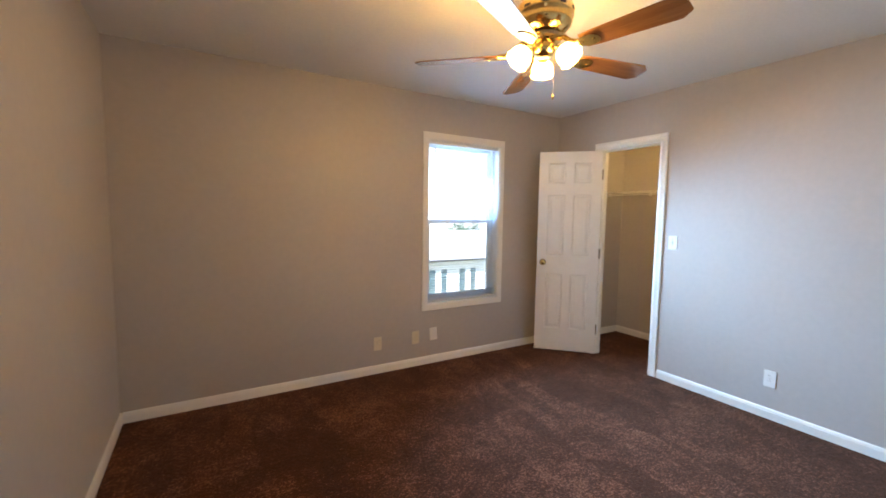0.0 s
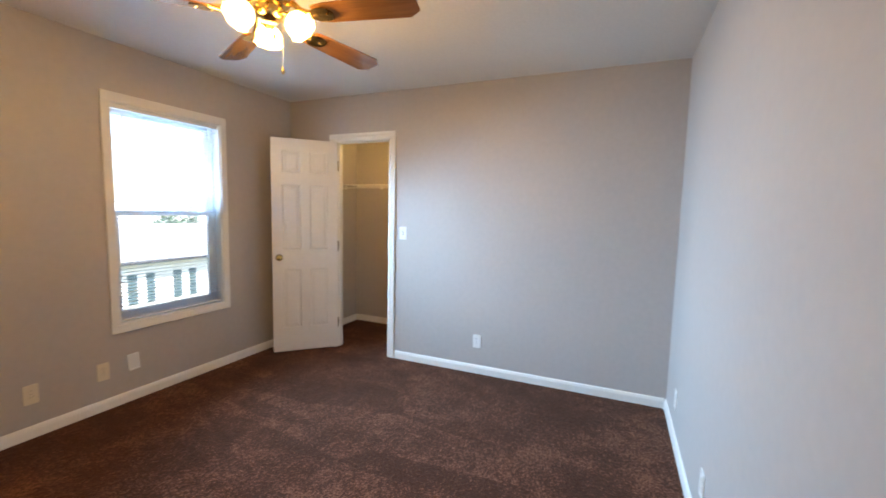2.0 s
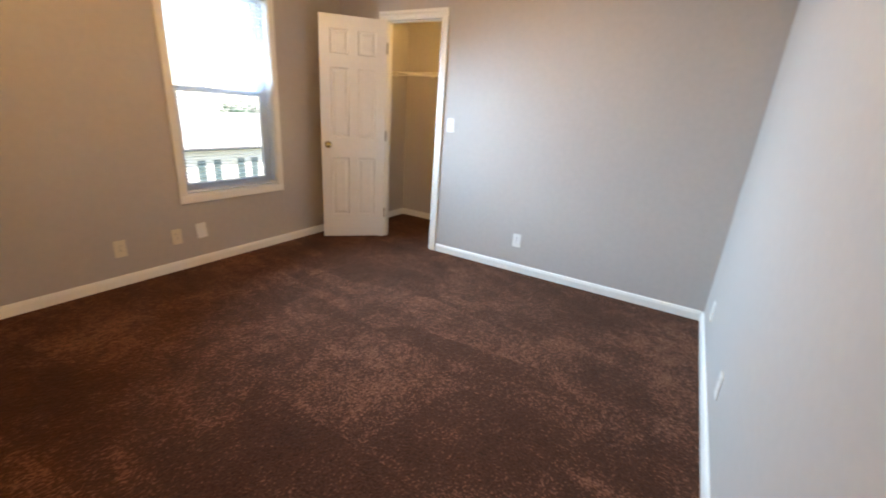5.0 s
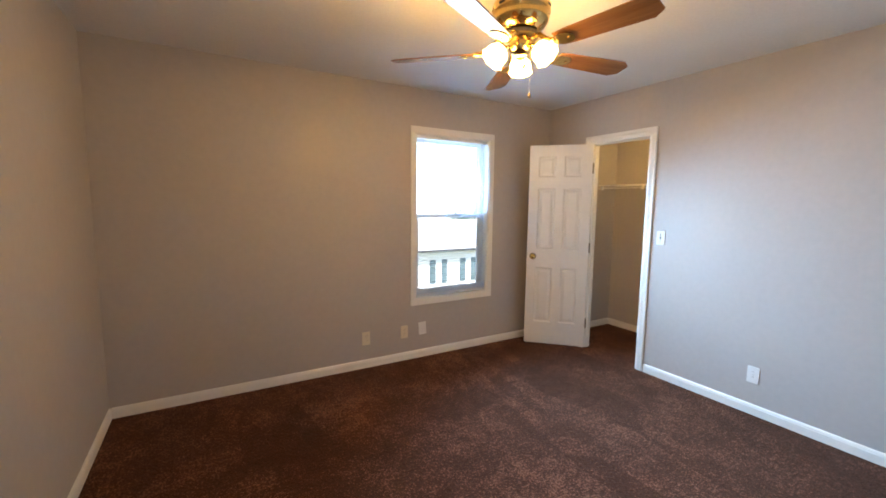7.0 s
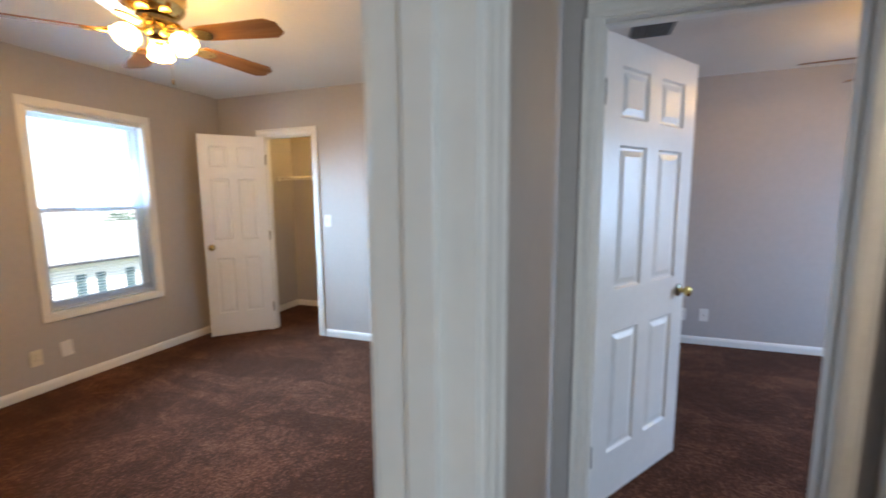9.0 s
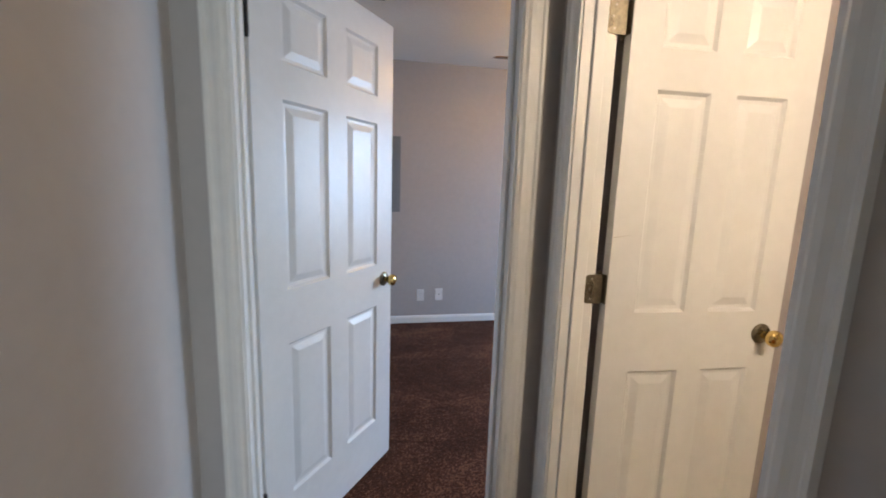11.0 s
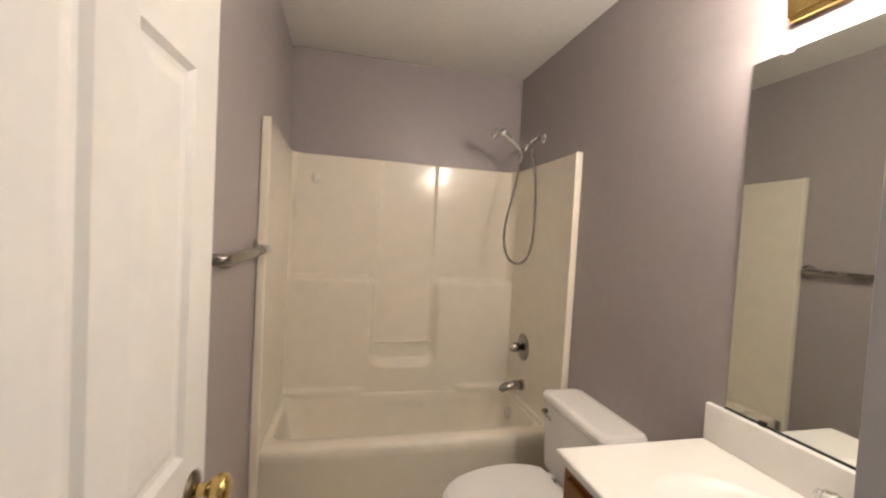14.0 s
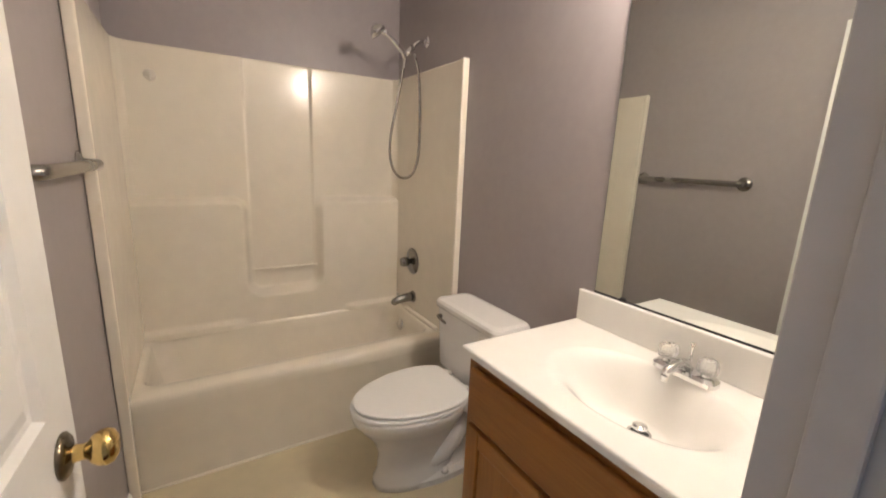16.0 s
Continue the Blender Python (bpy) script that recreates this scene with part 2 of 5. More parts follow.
def add_box(bm, lo, hi, bevel=0.0, segments=2):
    lo, hi = [min(a, b) for a, b in zip(lo, hi)], [max(a, b) for a, b in zip(lo, hi)]
    size = [b - a for a, b in zip(lo, hi)]
    mid = [(a + b) / 2 for a, b in zip(lo, hi)]
    made = bmesh.ops.create_cube(bm, size=1, matrix=Matrix.Translation(mid) @ Matrix.Diagonal((*size, 1)))
    if bevel:
        edges = list({e for v in made["verts"] for e in v.link_edges})
        bmesh.ops.bevel(bm, geom=edges, offset=bevel, segments=segments, affect="EDGES", profile=0.5)
    return bm


def box(lo, hi, bevel=0.0, segments=2):
    return add_box(bmesh.new(), lo, hi, bevel, segments)


def add_lathe(bm, profile, m=Matrix(), steps=24, close=True):
    """Turns (radius, height) points round the z axis of m."""
    rings = []
    for r, z in profile:
        if r < 1e-5:
            rings.append([bm.verts.new(m @ Vector((0, 0, z)))])
        else:
            rings.append([bm.verts.new(m @ Vector((r * math.cos(2 * math.pi * k / steps), r * math.sin(2 * math.pi * k / steps), z))) for k in range(steps)])
    for a, b in zip(rings, rings[1:]):
        for k in range(steps):
            j = (k + 1) % steps
            if len(a) == 1 and len(b) == 1:
                continue
            if len(a) == 1:
                bm.faces.new((a[0], b[k], b[j]))
            elif len(b) == 1:
                bm.faces.new((a[k], a[j], b[0]))
            else:
                bm.faces.new((a[k], a[j], b[j], b[k]))
    bmesh.ops.recalc_face_normals(bm, faces=bm.faces)
    return bm


def lathe(profile, m=Matrix(), steps=24):
    return add_lathe(bmesh.new(), profile, m, steps)


def add_tube(bm, points, radius, steps=12, caps=True):
    """A round bar along a line of points; radius is one number or one a point."""
    points = [Vector(p) for p in points]
    radii = radius if isinstance(radius, (list, tuple)) else [radius] * len(points)
    rings, side = [], None
    for i, p in enumerate(points):
        a, b = points[max(0, i - 1)], points[min(len(points) - 1, i + 1)]
        t = (b - a).normalized()
        if side is None:
            side = t.orthogonal().normalized()
        side = (side - t * side.dot(t)).normalized()
        up = t.cross(side)
        rings.append([bm.verts.new(p + radii[i] * (side * math.cos(2 * math.pi * k / steps) + up * math.sin(2 * math.pi * k / steps))) for k in range(steps)])
    for a, b in zip(rings, rings[1:]):
        for k in range(steps):
            bm.faces.new((a[k], a[(k + 1) % steps], b[(k + 1) % steps], b[k]))
    if caps:
        bm.faces.new(rings[0][::-1])
        bm.faces.new(rings[-1])
    bmesh.ops.recalc_face_normals(bm, faces=bm.faces)
    return bm


def tube(points, radius, steps=12, caps=True):
    return add_tube(bmesh.new(), points, radius, steps, caps)


def prism(outline, z0, z1, m=Matrix(), bevel=0.0, segments=2):
    """A flat outline (x, y) drawn up from z0 to z1."""
    bm = bmesh.new()
    low = [bm.verts.new(m @ Vector((x, y, z0))) for x, y in outline]
    high = [bm.verts.new(m @ Vector((x, y, z1))) for x, y in outline]
    n = len(outline)
    bm.faces.new(low[::-1])
    bm.faces.new(high)
    for k in range(n):
        bm.faces.new((low[k], low[(k + 1) % n], high[(k + 1) % n], high[k]))
    bmesh.ops.recalc_face_normals(bm, faces=bm.faces)
    if bevel:
        rim = [e for e in bm.edges if len(e.link_faces) == 2 and (low[0] in e.verts or True) and abs(e.calc_face_angle(0)) > 0.6]
        bmesh.ops.bevel(bm, geom=rim, offset=bevel, segments=segments, affect="EDGES", profile=0.5)
    return bm


def arc(cx, cy, r, a0, a1, n=8, ry=None):
    ry = ry or r
    return [(cx + r * math.cos(radians(a0 + (a1 - a0) * k / n)), cy + ry * math.sin(radians(a0 + (a1 - a0) * k / n))) for k in range(n + 1)]


def swept(profile, path, m=Matrix(), closed=False):
    """A moulding: profile points (out, up) carried along a path of (x, y, outward x, outward y)."""
    bm = bmesh.new()
    rings = [[bm.verts.new(m @ Vector((x + o * nx, y + o * ny, u))) for o, u in profile] for x, y, nx, ny in path]
    pairs = list(zip(rings, rings[1:])) + ([(rings[-1], rings[0])] if closed else [])
    for a, b in pairs:
        for k in range(len(profile) - 1):
            bm.faces.new((a[k], a[k + 1], b[k + 1], b[k]))
    if not closed:
        for r in (rings[0], rings[-1]):
            bm.faces.new(r)
    bmesh.ops.recalc_face_normals(bm, faces=bm.faces)
    return bm


# ---- the plan ----
H = 2.47                    # ceiling
WEST, EAST, NORTH = -3.905, 0.0, 3.532      # first bedroom
HALL_N, HALL_S, HALL_E = -0.11, -1.168, -1.775
BED_W, BED_E, BED_S = -1.668, 0.905, -3.99    # second bedroom
BATH_W, BATH_E, BATH_N, BATH_S = -3.302, -1.832, -1.264, -3.66
CL_E, CL_N, CL_S = 0.962, 3.40, 1.95        # closet


def setting(name, bm, mat, label, category):
    return tagged(part(name, bm, mat), label, category, kind="structure")


def wall_y(name, y0, y1, x0, x1, mat, label, holes=(), z1=H):
    """A wall that runs along x, with holes (x0, x1, z0, z1) right through it."""
    bm = bmesh.new()
    x = x0
    for a, b, c, d in sorted(holes):
        if a > x:
            add_box(bm, (x, y0, 0), (a, y1, z1))
        if c > 0:
            add_box(bm, (a, y0, 0), (b, y1, c))
        add_box(bm, (a, y0, d), (b, y1, z1))
        x = b
    if x < x1:
        add_box(bm, (x, y0, 0), (x1, y1, z1))
    return setting(name, bm, mat, label, "wall")


def wall_x(name, x0, x1, y0, y1, mat, label, holes=(), z1=H):
    bm = bmesh.new()
    y = y0
    for a, b, c, d in sorted(holes):
        if a > y:
            add_box(bm, (x0, y, 0), (x1, a, z1))
        if c > 0:
            add_box(bm, (x0, a, 0), (x1, b, c))
        add_box(bm, (x0, a, d), (x1, b, z1))
        y = b
    if y < y1:
        add_box(bm, (x0, y, 0), (x1, y1, z1))
    return setting(name, bm, mat, label, "wall")


HEAD = 2.062                # clear height under a door head
WIN = (-1.632, -0.812, 0.56, 2.085)         # window opening
LIVING_W = -6.6

# first bedroom
wall_y("wall_north", NORTH, NORTH + 0.15, WEST - 0.12, CL_E + 0.12, WALL, "greige painted drywall wall with a double-hung window", [WIN])
wall_x("wall_west", WEST - 0.12, WEST, HALL_N, NORTH, WALL, "plain greige painted drywall wall")
wall_x("wall_closet", EAST, EAST + 0.1, 0.0, NORTH, WALL, "greige painted drywall wall with a closet doorway", [(2.345, 2.975, 0, HEAD)])
wall_y("wall_south", HALL_N, 0.0, WEST, CL_E, WALL, "greige painted drywall wall between bedroom and hall", [(-3.86, -3.058, 0, HEAD)])
# closet
wall_x("closet_wall_east", CL_E, CL_E + 0.12, 0.0, NORTH, WALL, "greige painted closet back wall")
wall_y("closet_wall_north", CL_N, NORTH, EAST + 0.1, CL_E, WALL, "greige painted closet side wall")
wall_y("closet_wall_south", CL_S - 0.1, CL_S, EAST + 0.1, CL_E, WALL, "greige painted closet side wall")
# hall, and an unseen room west of it added to let daylight in
wall_x("hall_wall_east", HALL_E, BED_W, HALL_S, HALL_N, WALL, "greige hall end wall with a bedroom doorway", [(-1.057, -0.236, 0, HEAD)])
wall_y("hall_wall_south", BATH_N, HALL_S, BATH_W - 0.1, BED_W, WALL, "greige hall wall with the bathroom doorway", [(-2.555, -1.880, 0, HEAD)])
wall_y("living_wall_north", HALL_N, 0.0, LIVING_W, WEST - 0.12, WALL, "plain greige wall")
wall_x("living_wall_west", LIVING_W - 0.15, LIVING_W, BED_S - 0.15, 0.0, WALL, "unseen greige wall with an assumed window opening", [(-3.05, -1.55, 0.85, 2.15)])
wall_y("living_wall_south", BED_S - 0.15, BED_S, LIVING_W, BATH_E, WALL, "plain greige wall")
# second bedroom
wall_x("bedroom_wall_east", BED_E, BED_E + 0.18, BED_S, HALL_N, WALL, "greige painted drywall wall with electrical panel")
wall_y("bedroom_wall_south", BED_S - 0.15, BED_S, BED_W, BED_E + 0.18, WALL, "greige painted wall with an assumed, unseen window opening", [(-0.8, 0.0, 0.7, 2.05)])
wall_x("bedroom_wall_west", BATH_E, BED_W, BED_S - 0.15, BATH_N, BATH_WALL, "painted partition between bathroom and bedroom")
# bathroom
wall_x("bath_wall_west", BATH_W - 0.1, BATH_W, BATH_S - 0.12, BATH_N, BATH_WALL, "mauve-grey satin painted bathroom wall")
wall_y("bath_wall_south", BATH_S - 0.12, BATH_S, BATH_W, BATH_E, BATH_WALL, "mauve-grey satin painted wall above the tub")

setting("floor", box((WEST, -0.055, -0.1), (CL_E, NORTH, 0)), CARPET, "brown cut-pile carpet with vacuum marks", "carpet")
setting("hall_floor", box((BATH_W - 0.1, HALL_S - 0.05, -0.1), (BED_W - 0.05, -0.055, 0)), CARPET, "brown cut-pile carpet", "carpet")
setting("living_floor", box((LIVING_W, BED_S, -0.1), (BATH_W - 0.1, -0.055, 0)), CARPET, "brown cut-pile carpet", "carpet")
setting("bedroom_floor", box((BED_W - 0.05, BED_S, -0.1), (BED_E, -0.055, 0)), CARPET, "brown cut-pile carpet", "carpet")
setting("bath_floor", box((BATH_W, BATH_S, -0.1), (BED_W - 0.05, HALL_S - 0.05, 0)), BATH_FLOOR, "cream sheet vinyl bathroom floor", "floor")
setting("ceiling", box((LIVING_W - 0.15, BED_S - 0.15, H), (CL_E + 0.12, NORTH + 0.15, H + 0.12)), CEILING, "off-white textured drywall ceiling", "ceiling")

# ---- baseboards ----
BASE = [(0.0, 0.0), (0.013, 0.0), (0.013, 0.050), (0.010, 0.059), (0.009, 0.064), (0.004, 0.072), (0.0, 0.074)]


def baseboard(x0, y0, x1, y1, nx, ny, mat=TRIM):
    path = [(x0, y0, nx, ny), (x1, y1, nx, ny)]
    return setting("baseboard", swept(BASE, path), mat, "white moulded wooden baseboard", "baseboard")


baseboard(WEST + 0.013, NORTH, EAST, NORTH, 0, -1)
baseboard(WEST, 0.015, WEST, NORTH, 1, 0)
baseboard(EAST, 0.013, EAST, 2.277, -1, 0)
baseboard(EAST, 3.030, EAST, NORTH - 0.013, -1, 0)
baseboard(-2.985, 0.0, EAST, 0.0, 0, 1)
baseboard(EAST + 0.1, CL_N, CL_E, CL_N, 0, -1)
baseboard(CL_E, CL_S, CL_E, CL_N - 0.013, -1, 0)
baseboard(EAST + 0.1, CL_S, CL_E - 0.013, CL_S, 0, 1)
baseboard(-2.985, HALL_N, HALL_E, HALL_N, 0, -1)
baseboard(BATH_W - 0.1, HALL_S, -2.61, HALL_S, 0, 1)
baseboard(BED_E, BED_S, BED_E, HALL_N, -1, 0)
baseboard(BED_W, HALL_N, 0.24, HALL_N, 0, -1)
baseboard(BED_W, BED_S, BED_W, -1.13, 1, 0)
baseboard(BATH_E, -2.925, BATH_E, BATH_N, -1, 0)

# ---- doors ----
CASING_W = 0.066
CASING = [(0.0, 0.0), (0.0, 0.009), (0.010, 0.011), (0.018, 0.016), (0.030, 0.0165), (0.042, 0.013), (0.052, 0.0125), (0.058, 0.017), (CASING_W, 0.017), (CASING_W, 0.0)]


def casing_leg(name, parent, height, at):
    """One upright of door trim: profile in x and y, drawn up z."""
    return part(name, prism(CASING, 0, height), TRIM, parent, at=at)


def doorway(name, label, place, turn, width, depth, stop=0.5, sides=(True, True), left_only=None, bare_west=False):
    """Jambs, stops and casing round an opening. Local x runs across the opening from 0 to width, the wall fills y 0 to depth."""
    root = thing(name, label, "door", place, turn, kind="structure")
    t = 0.018
    west = WALL if bare_west else TRIM
    part("jamb", box((0, -0.002, 0), (t, depth + 0.002, HEAD - t), 0.0015, 1), west, root, "jamb painted the grey of the wall" if bare_west else "")
    part("jamb", box((width - t, -0.002, 0), (width, depth + 0.002, HEAD - t), 0.0015, 1), TRIM, root)
    part("head_jamb", box((0, -0.002, HEAD - t), (width, depth + 0.002, HEAD), 0.0015, 1), TRIM, root)
    s0, s1 = depth * stop - 0.018, depth * stop + 0.018
    part("door_stop", box((t, s0, 0), (t + 0.011, s1, HEAD - t - 0.011), 0.003), west, root)
    part("door_stop", box((width - t - 0.011, s0, 0), (width - t, s1, HEAD - t - 0.011), 0.003), TRIM, root)
    part("door_stop", box((t, s0, HEAD - t - 0.011), (width - t, s1, HEAD - t), 0.003), TRIM, root)
    for k, (y, flip) in enumerate(((0.0, -1), (depth, 1))):
        if not sides[k]:
            continue
        top = HEAD - t + 0.006
        # uprights, then the head on top of them
        left = Matrix(((-1, 0, 0, t - 0.006), (0, flip, 0, y), (0, 0, 1, 0), (0, 0, 0, 1)))
        right = Matrix(((1, 0, 0, width - t + 0.006), (0, flip, 0, y), (0, 0, 1, 0), (0, 0, 0, 1)))
        wl = CASING_W if left_only is None else left_only[0]
        wr = CASING_W if left_only is None else left_only[1]
        if bare_west and k == 0:
            wl = 0.0
        if wl:
            casing_leg("casing", root, top, left)
        if wr:
            casing_leg("casing", root, top, right)
        x0, x1 = t - 0.006 - wl, width - t + 0.006 + wr
        lie = Matrix(((0, 0, 1, x0), (0, flip, 0, y), (1, 0, 0, top), (0, 0, 0, 1)))
        part("head_casing", prism(CASING, 0, x1 - x0), TRIM, root, at=lie)
    return root


def panel_mesh(w, h, thick):
    """A raised door panel, the same on both faces."""
    bm = bmesh.new()
    for side in (1, -1):
        rings = []
        for inset, depth in ((0.0, 0.0095), (0.010, 0.0100), (0.032, 0.0035), (0.036, 0.0028)):
            y = side * (thick / 2 - depth)
            rings.append([bm.verts.new((x, y, z)) for x, z in ((inset, inset), (w - inset, inset), (w - inset, h - inset), (inset, h - inset))])
        for a, b in zip(rings, rings[1:]):
            for k in range(4):
                bm.faces.new((a[k], a[(k + 1) % 4], b[(k + 1) % 4], b[k]))
        bm.faces.new(rings[-1])
    bmesh.ops.recalc_face_normals(bm, faces=bm.faces)
    return bm


def leaf_mesh(width, height, thick, xs, zs):
    """Stiles and rails with sloped sticking round six holes."""
    bm = bmesh.new()
    gx = [0] + [v for p in xs for v in p] + [width]
    gz = [0] + [v for p in zs for v in p] + [height]
    for side in (1, -1):
        y = side * thick / 2
        for i in range(len(gx) - 1):
            for k in range(len(gz) - 1):
                a, b, c, d = gx[i], gx[i + 1], gz[k], gz[k + 1]
                corners = [bm.verts.new(p) for p in ((a, y, c), (b, y, c), (b, y, d), (a, y, d))]
                if i % 2 and k % 2:
                    s = 0.009
                    low = [bm.verts.new(p) for p in ((a + s, y - side * 0.0098, c + s), (b - s, y - side * 0.0098, c + s), (b - s, y - side * 0.0098, d - s), (a + s, y - side * 0.0098, d - s))]
                    for n in range(4):
                        bm.faces.new((corners[n], corners[(n + 1) % 4], low[(n + 1) % 4], low[n]))
                else:
                    bm.faces.new(corners)
    t = thick / 2
    for loop in (((0, -t, 0), (width, -t, 0), (width, t, 0), (0, t, 0)), ((0, -t, height), (width, -t, height), (width, t, height), (0, t, height)),
                 ((0, -t, 0), (0, t, 0), (0, t, height), (0, -t, height)), ((width, -t, 0), (width, t, 0), (width, t, height), (width, -t, height))):
        bm.faces.new([bm.verts.new(p) for p in loop])
    bmesh.ops.remove_doubles(bm, verts=bm.verts, dist=0.0002)
    bmesh.ops.recalc_face_normals(bm, faces=bm.faces)
    return bm


KNOB = [(0.0, 0.0), (0.033, 0.0), (0.0335, 0.003), (0.029, 0.007), (0.018, 0.010), (0.0125, 0.013), (0.0115, 0.024), (0.0135, 0.029), (0.021, 0.034), (0.0255, 0.042), (0.0265, 0.050), (0.0235, 0.058), (0.014, 0.0635), (0.0, 0.0645)]


def add_knob(leaf, x, z, thick, mat, rose_mat, both=True):
    for side in ((1, -1) if both else (1,)):
        at = Matrix.Translation((x, side * thick / 2, z)) @ Matrix.Rotation(radians(-90 * side), 4, "X")
        part("door_knob", lathe(KNOB[5:], steps=24), mat, leaf, "round brass door knob", at, smooth=True)
        part("knob_rose", lathe(KNOB[:6] + [(0.0, 0.013)], steps=24), rose_mat, leaf, "round tarnished rose plate", at, smooth=True)


def hinge_mesh(sign):
    """Two leaves folded round a knuckle, at the origin."""
    bm = bmesh.new()
    profile = [(0.0, -0.052), (0.004, -0.052), (0.0055, -0.047)]
    for k in range(5):
        z = -0.0445 + k * 0.0178
        profile += [(0.0048, z), (0.0065, z + 0.0006), (0.0065, z + 0.0172), (0.0048, z + 0.0178)]
    add_lathe(bm, profile + [(0.0055, 0.047), (0.004, 0.052), (0.0, 0.052)], steps=12)
    return bm


def door_leaf(parent, width, x0, y0, swing, hinges, hinge_mat, knob_mat, rose_mat, thick=0.035, height=2.03, gap=0.014, hand=1, knuckle_side=1, mid_top=1.605):
    """A six-panel leaf whose hinge edge is at local x0, y0 and that swings by so many degrees. hand -1: it reaches towards minus x."""
    leaf_at = Matrix.Translation((x0, y0, gap)) @ Matrix.Rotation(radians(swing), 4, "Z")
    st, mu = width * 0.155, width * 0.135
    pw = (width - 2 * st - mu) / 2
    xs = [(st, st + pw), (st + pw + mu, width - st)]
    zs = [(0.230, 0.800), (0.990, mid_top), (mid_top + 0.11, 1.920)]
    leaf = part("door_leaf", leaf_mesh(width, height, thick, xs, zs), DOOR, parent, "white six-panel moulded door leaf, standing open", leaf_at)
    for c, d in zs:
        first = None
        for a, b in xs:
            at = Matrix.Translation((a + 0.009, 0, c + 0.009))
            if first is None:
                first = part("panel", panel_mesh(b - a - 0.018, d - c - 0.018, thick), DOOR, leaf, at=at)
            else:
                again(first, "panel", leaf, at)
    add_knob(leaf, width - 0.062, 0.915, thick, knob_mat, rose_mat)
    for z in hinges:
        at = Matrix.Translation((-0.007, knuckle_side * (thick / 2 + 0.002), z))
        hinge = part("hinge", hinge_mesh(1), hinge_mat, leaf, "three-and-a-half-inch butt hinge", at, smooth=False)
        y0, y1 = sorted((knuckle_side * -0.002, -knuckle_side * (thick - 0.002)))
        part("hinge_plate", box((0.005, y0, -0.0445), (0.0068, y1, 0.0445), 0.0006, 1), hinge_mat, hinge)
    part("latch_plate", box((width - 0.0005, -0.012, 0.885), (width + 0.0015, 0.012, 0.945), 0.0005, 1), AGED_BRASS, leaf)
    return leaf


# closet doorway in the first bedroom: local x runs north from the south jamb, the room is on local +y
d1 = doorway("door_1", "white six-panel closet door, half open into the bedroom", (EAST + 0.1, 2.345, 0), 90, 0.63, 0.1, stop=0.45)
door_leaf(d1, 0.60, 0.606, 0.095, 45.5, (0.25, 1.02, 1.80), AGED_BRASS, BRASS, AGED_BRASS)

# doorway between first bedroom and hall (its leaf is out of sight)
d2 = doorway("door_2", "white painted door frame between bedroom and hall", (-3.86, HALL_N, 0), 0, 0.802, 0.11, left_only=(0.0, CASING_W))

# second bedroom
d3 = doorway("door_3", "white six-panel bedroom door, open into the bedroom", (BED_W, -1.057, 0), 90, 0.821, 0.107, stop=0.5, left_only=(0.045, 0.055))
door_leaf(d3, 0.755, 0.803, -0.004, 180 + 54, (0.26, 1.80), DARK_HINGE, BRASS, AGED_BRASS, knuckle_side=-1)

# bathroom
d4 = doorway("door_4", "white six-panel bathroom door, open against the side wall", (-2.555, BATH_N, 0), 0, 0.675, 0.096, stop=0.5, left_only=(CASING_W, 0.05), bare_west=True)
bath_leaf = door_leaf(d4, 0.605, 0.653, -0.036, 267.5, (0.25, 1.06, 1.82), AGED_BRASS, BRASS, AGED_BRASS, knuckle_side=1, mid_top=1.635)

part("scuff_mark", tube([(0.004, -0.0176, 1.219), (0.030, -0.0177, 1.2225), (0.060, -0.0176, 1.227)], [0.0013, 0.0008, 0.0004], 6), textured("grey_scuff", (0.55, 0.51, 0.46), 0.7, bump=0), bath_leaf, "thin grey scuff near the hinge edge")

# closet of the second bedroom: leaf folded back along the east wall
d5 = thing("door_5", "white six-panel closet door, folded back open", "door", (0.868, HALL_N, 0), 0, kind="structure")
door_leaf(d5, 0.61, 0.0, -0.012, 269, (0.25, 1.06, 1.82), AGED_BRASS, BRASS, AGED_BRASS)


def jamb_plate(root, x, y0, y1, z, mat):
    """The leaf of a hinge that is let into a jamb: rounded at the end away from the knuckle, with three screws."""
    r, h = 0.014, 0.0445
    outline = [(y0, -h)] + arc(y1 - r, -h + r, r, -90, 0, 5) + arc(y1 - r, h - r, r, 0, 90, 5) + [(y0, h)]
    plate = part("hinge_plate", prism(outline, x - 0.0018, x + 0.0018, Matrix(((0, 0, 1, 0), (1, 0, 0, 0), (0, 1, 0, z), (0, 0, 0, 1))), 0.0005, 1), mat, root, "butt hinge plate let into the jamb")
    for sy, sz in ((0.62, 0.030), (0.72, 0.0), (0.62, -0.030)):
        part("screw", lathe([(0.0, 0.0012), (0.0022, 0.0012), (0.0036, 0.0004), (0.0038, 0.0), (0.0, 0.0)], Matrix.Translation((x - 0.0018, y0 + sy * (y1 - y0), z + sz)) @ Matrix.Rotation(radians(-90), 4, "Y"), 10), NICKEL, plate)
    return plate


for z in (0.264, 1.074, 1.834):
    jamb_plate(d4, 0.657, -0.03, 0.028, z, AGED_BRASS)
for z in (0.274, 1.814):
    jamb_plate(d3, 0.803, -0.012, 0.044, z, DARK_HINGE)

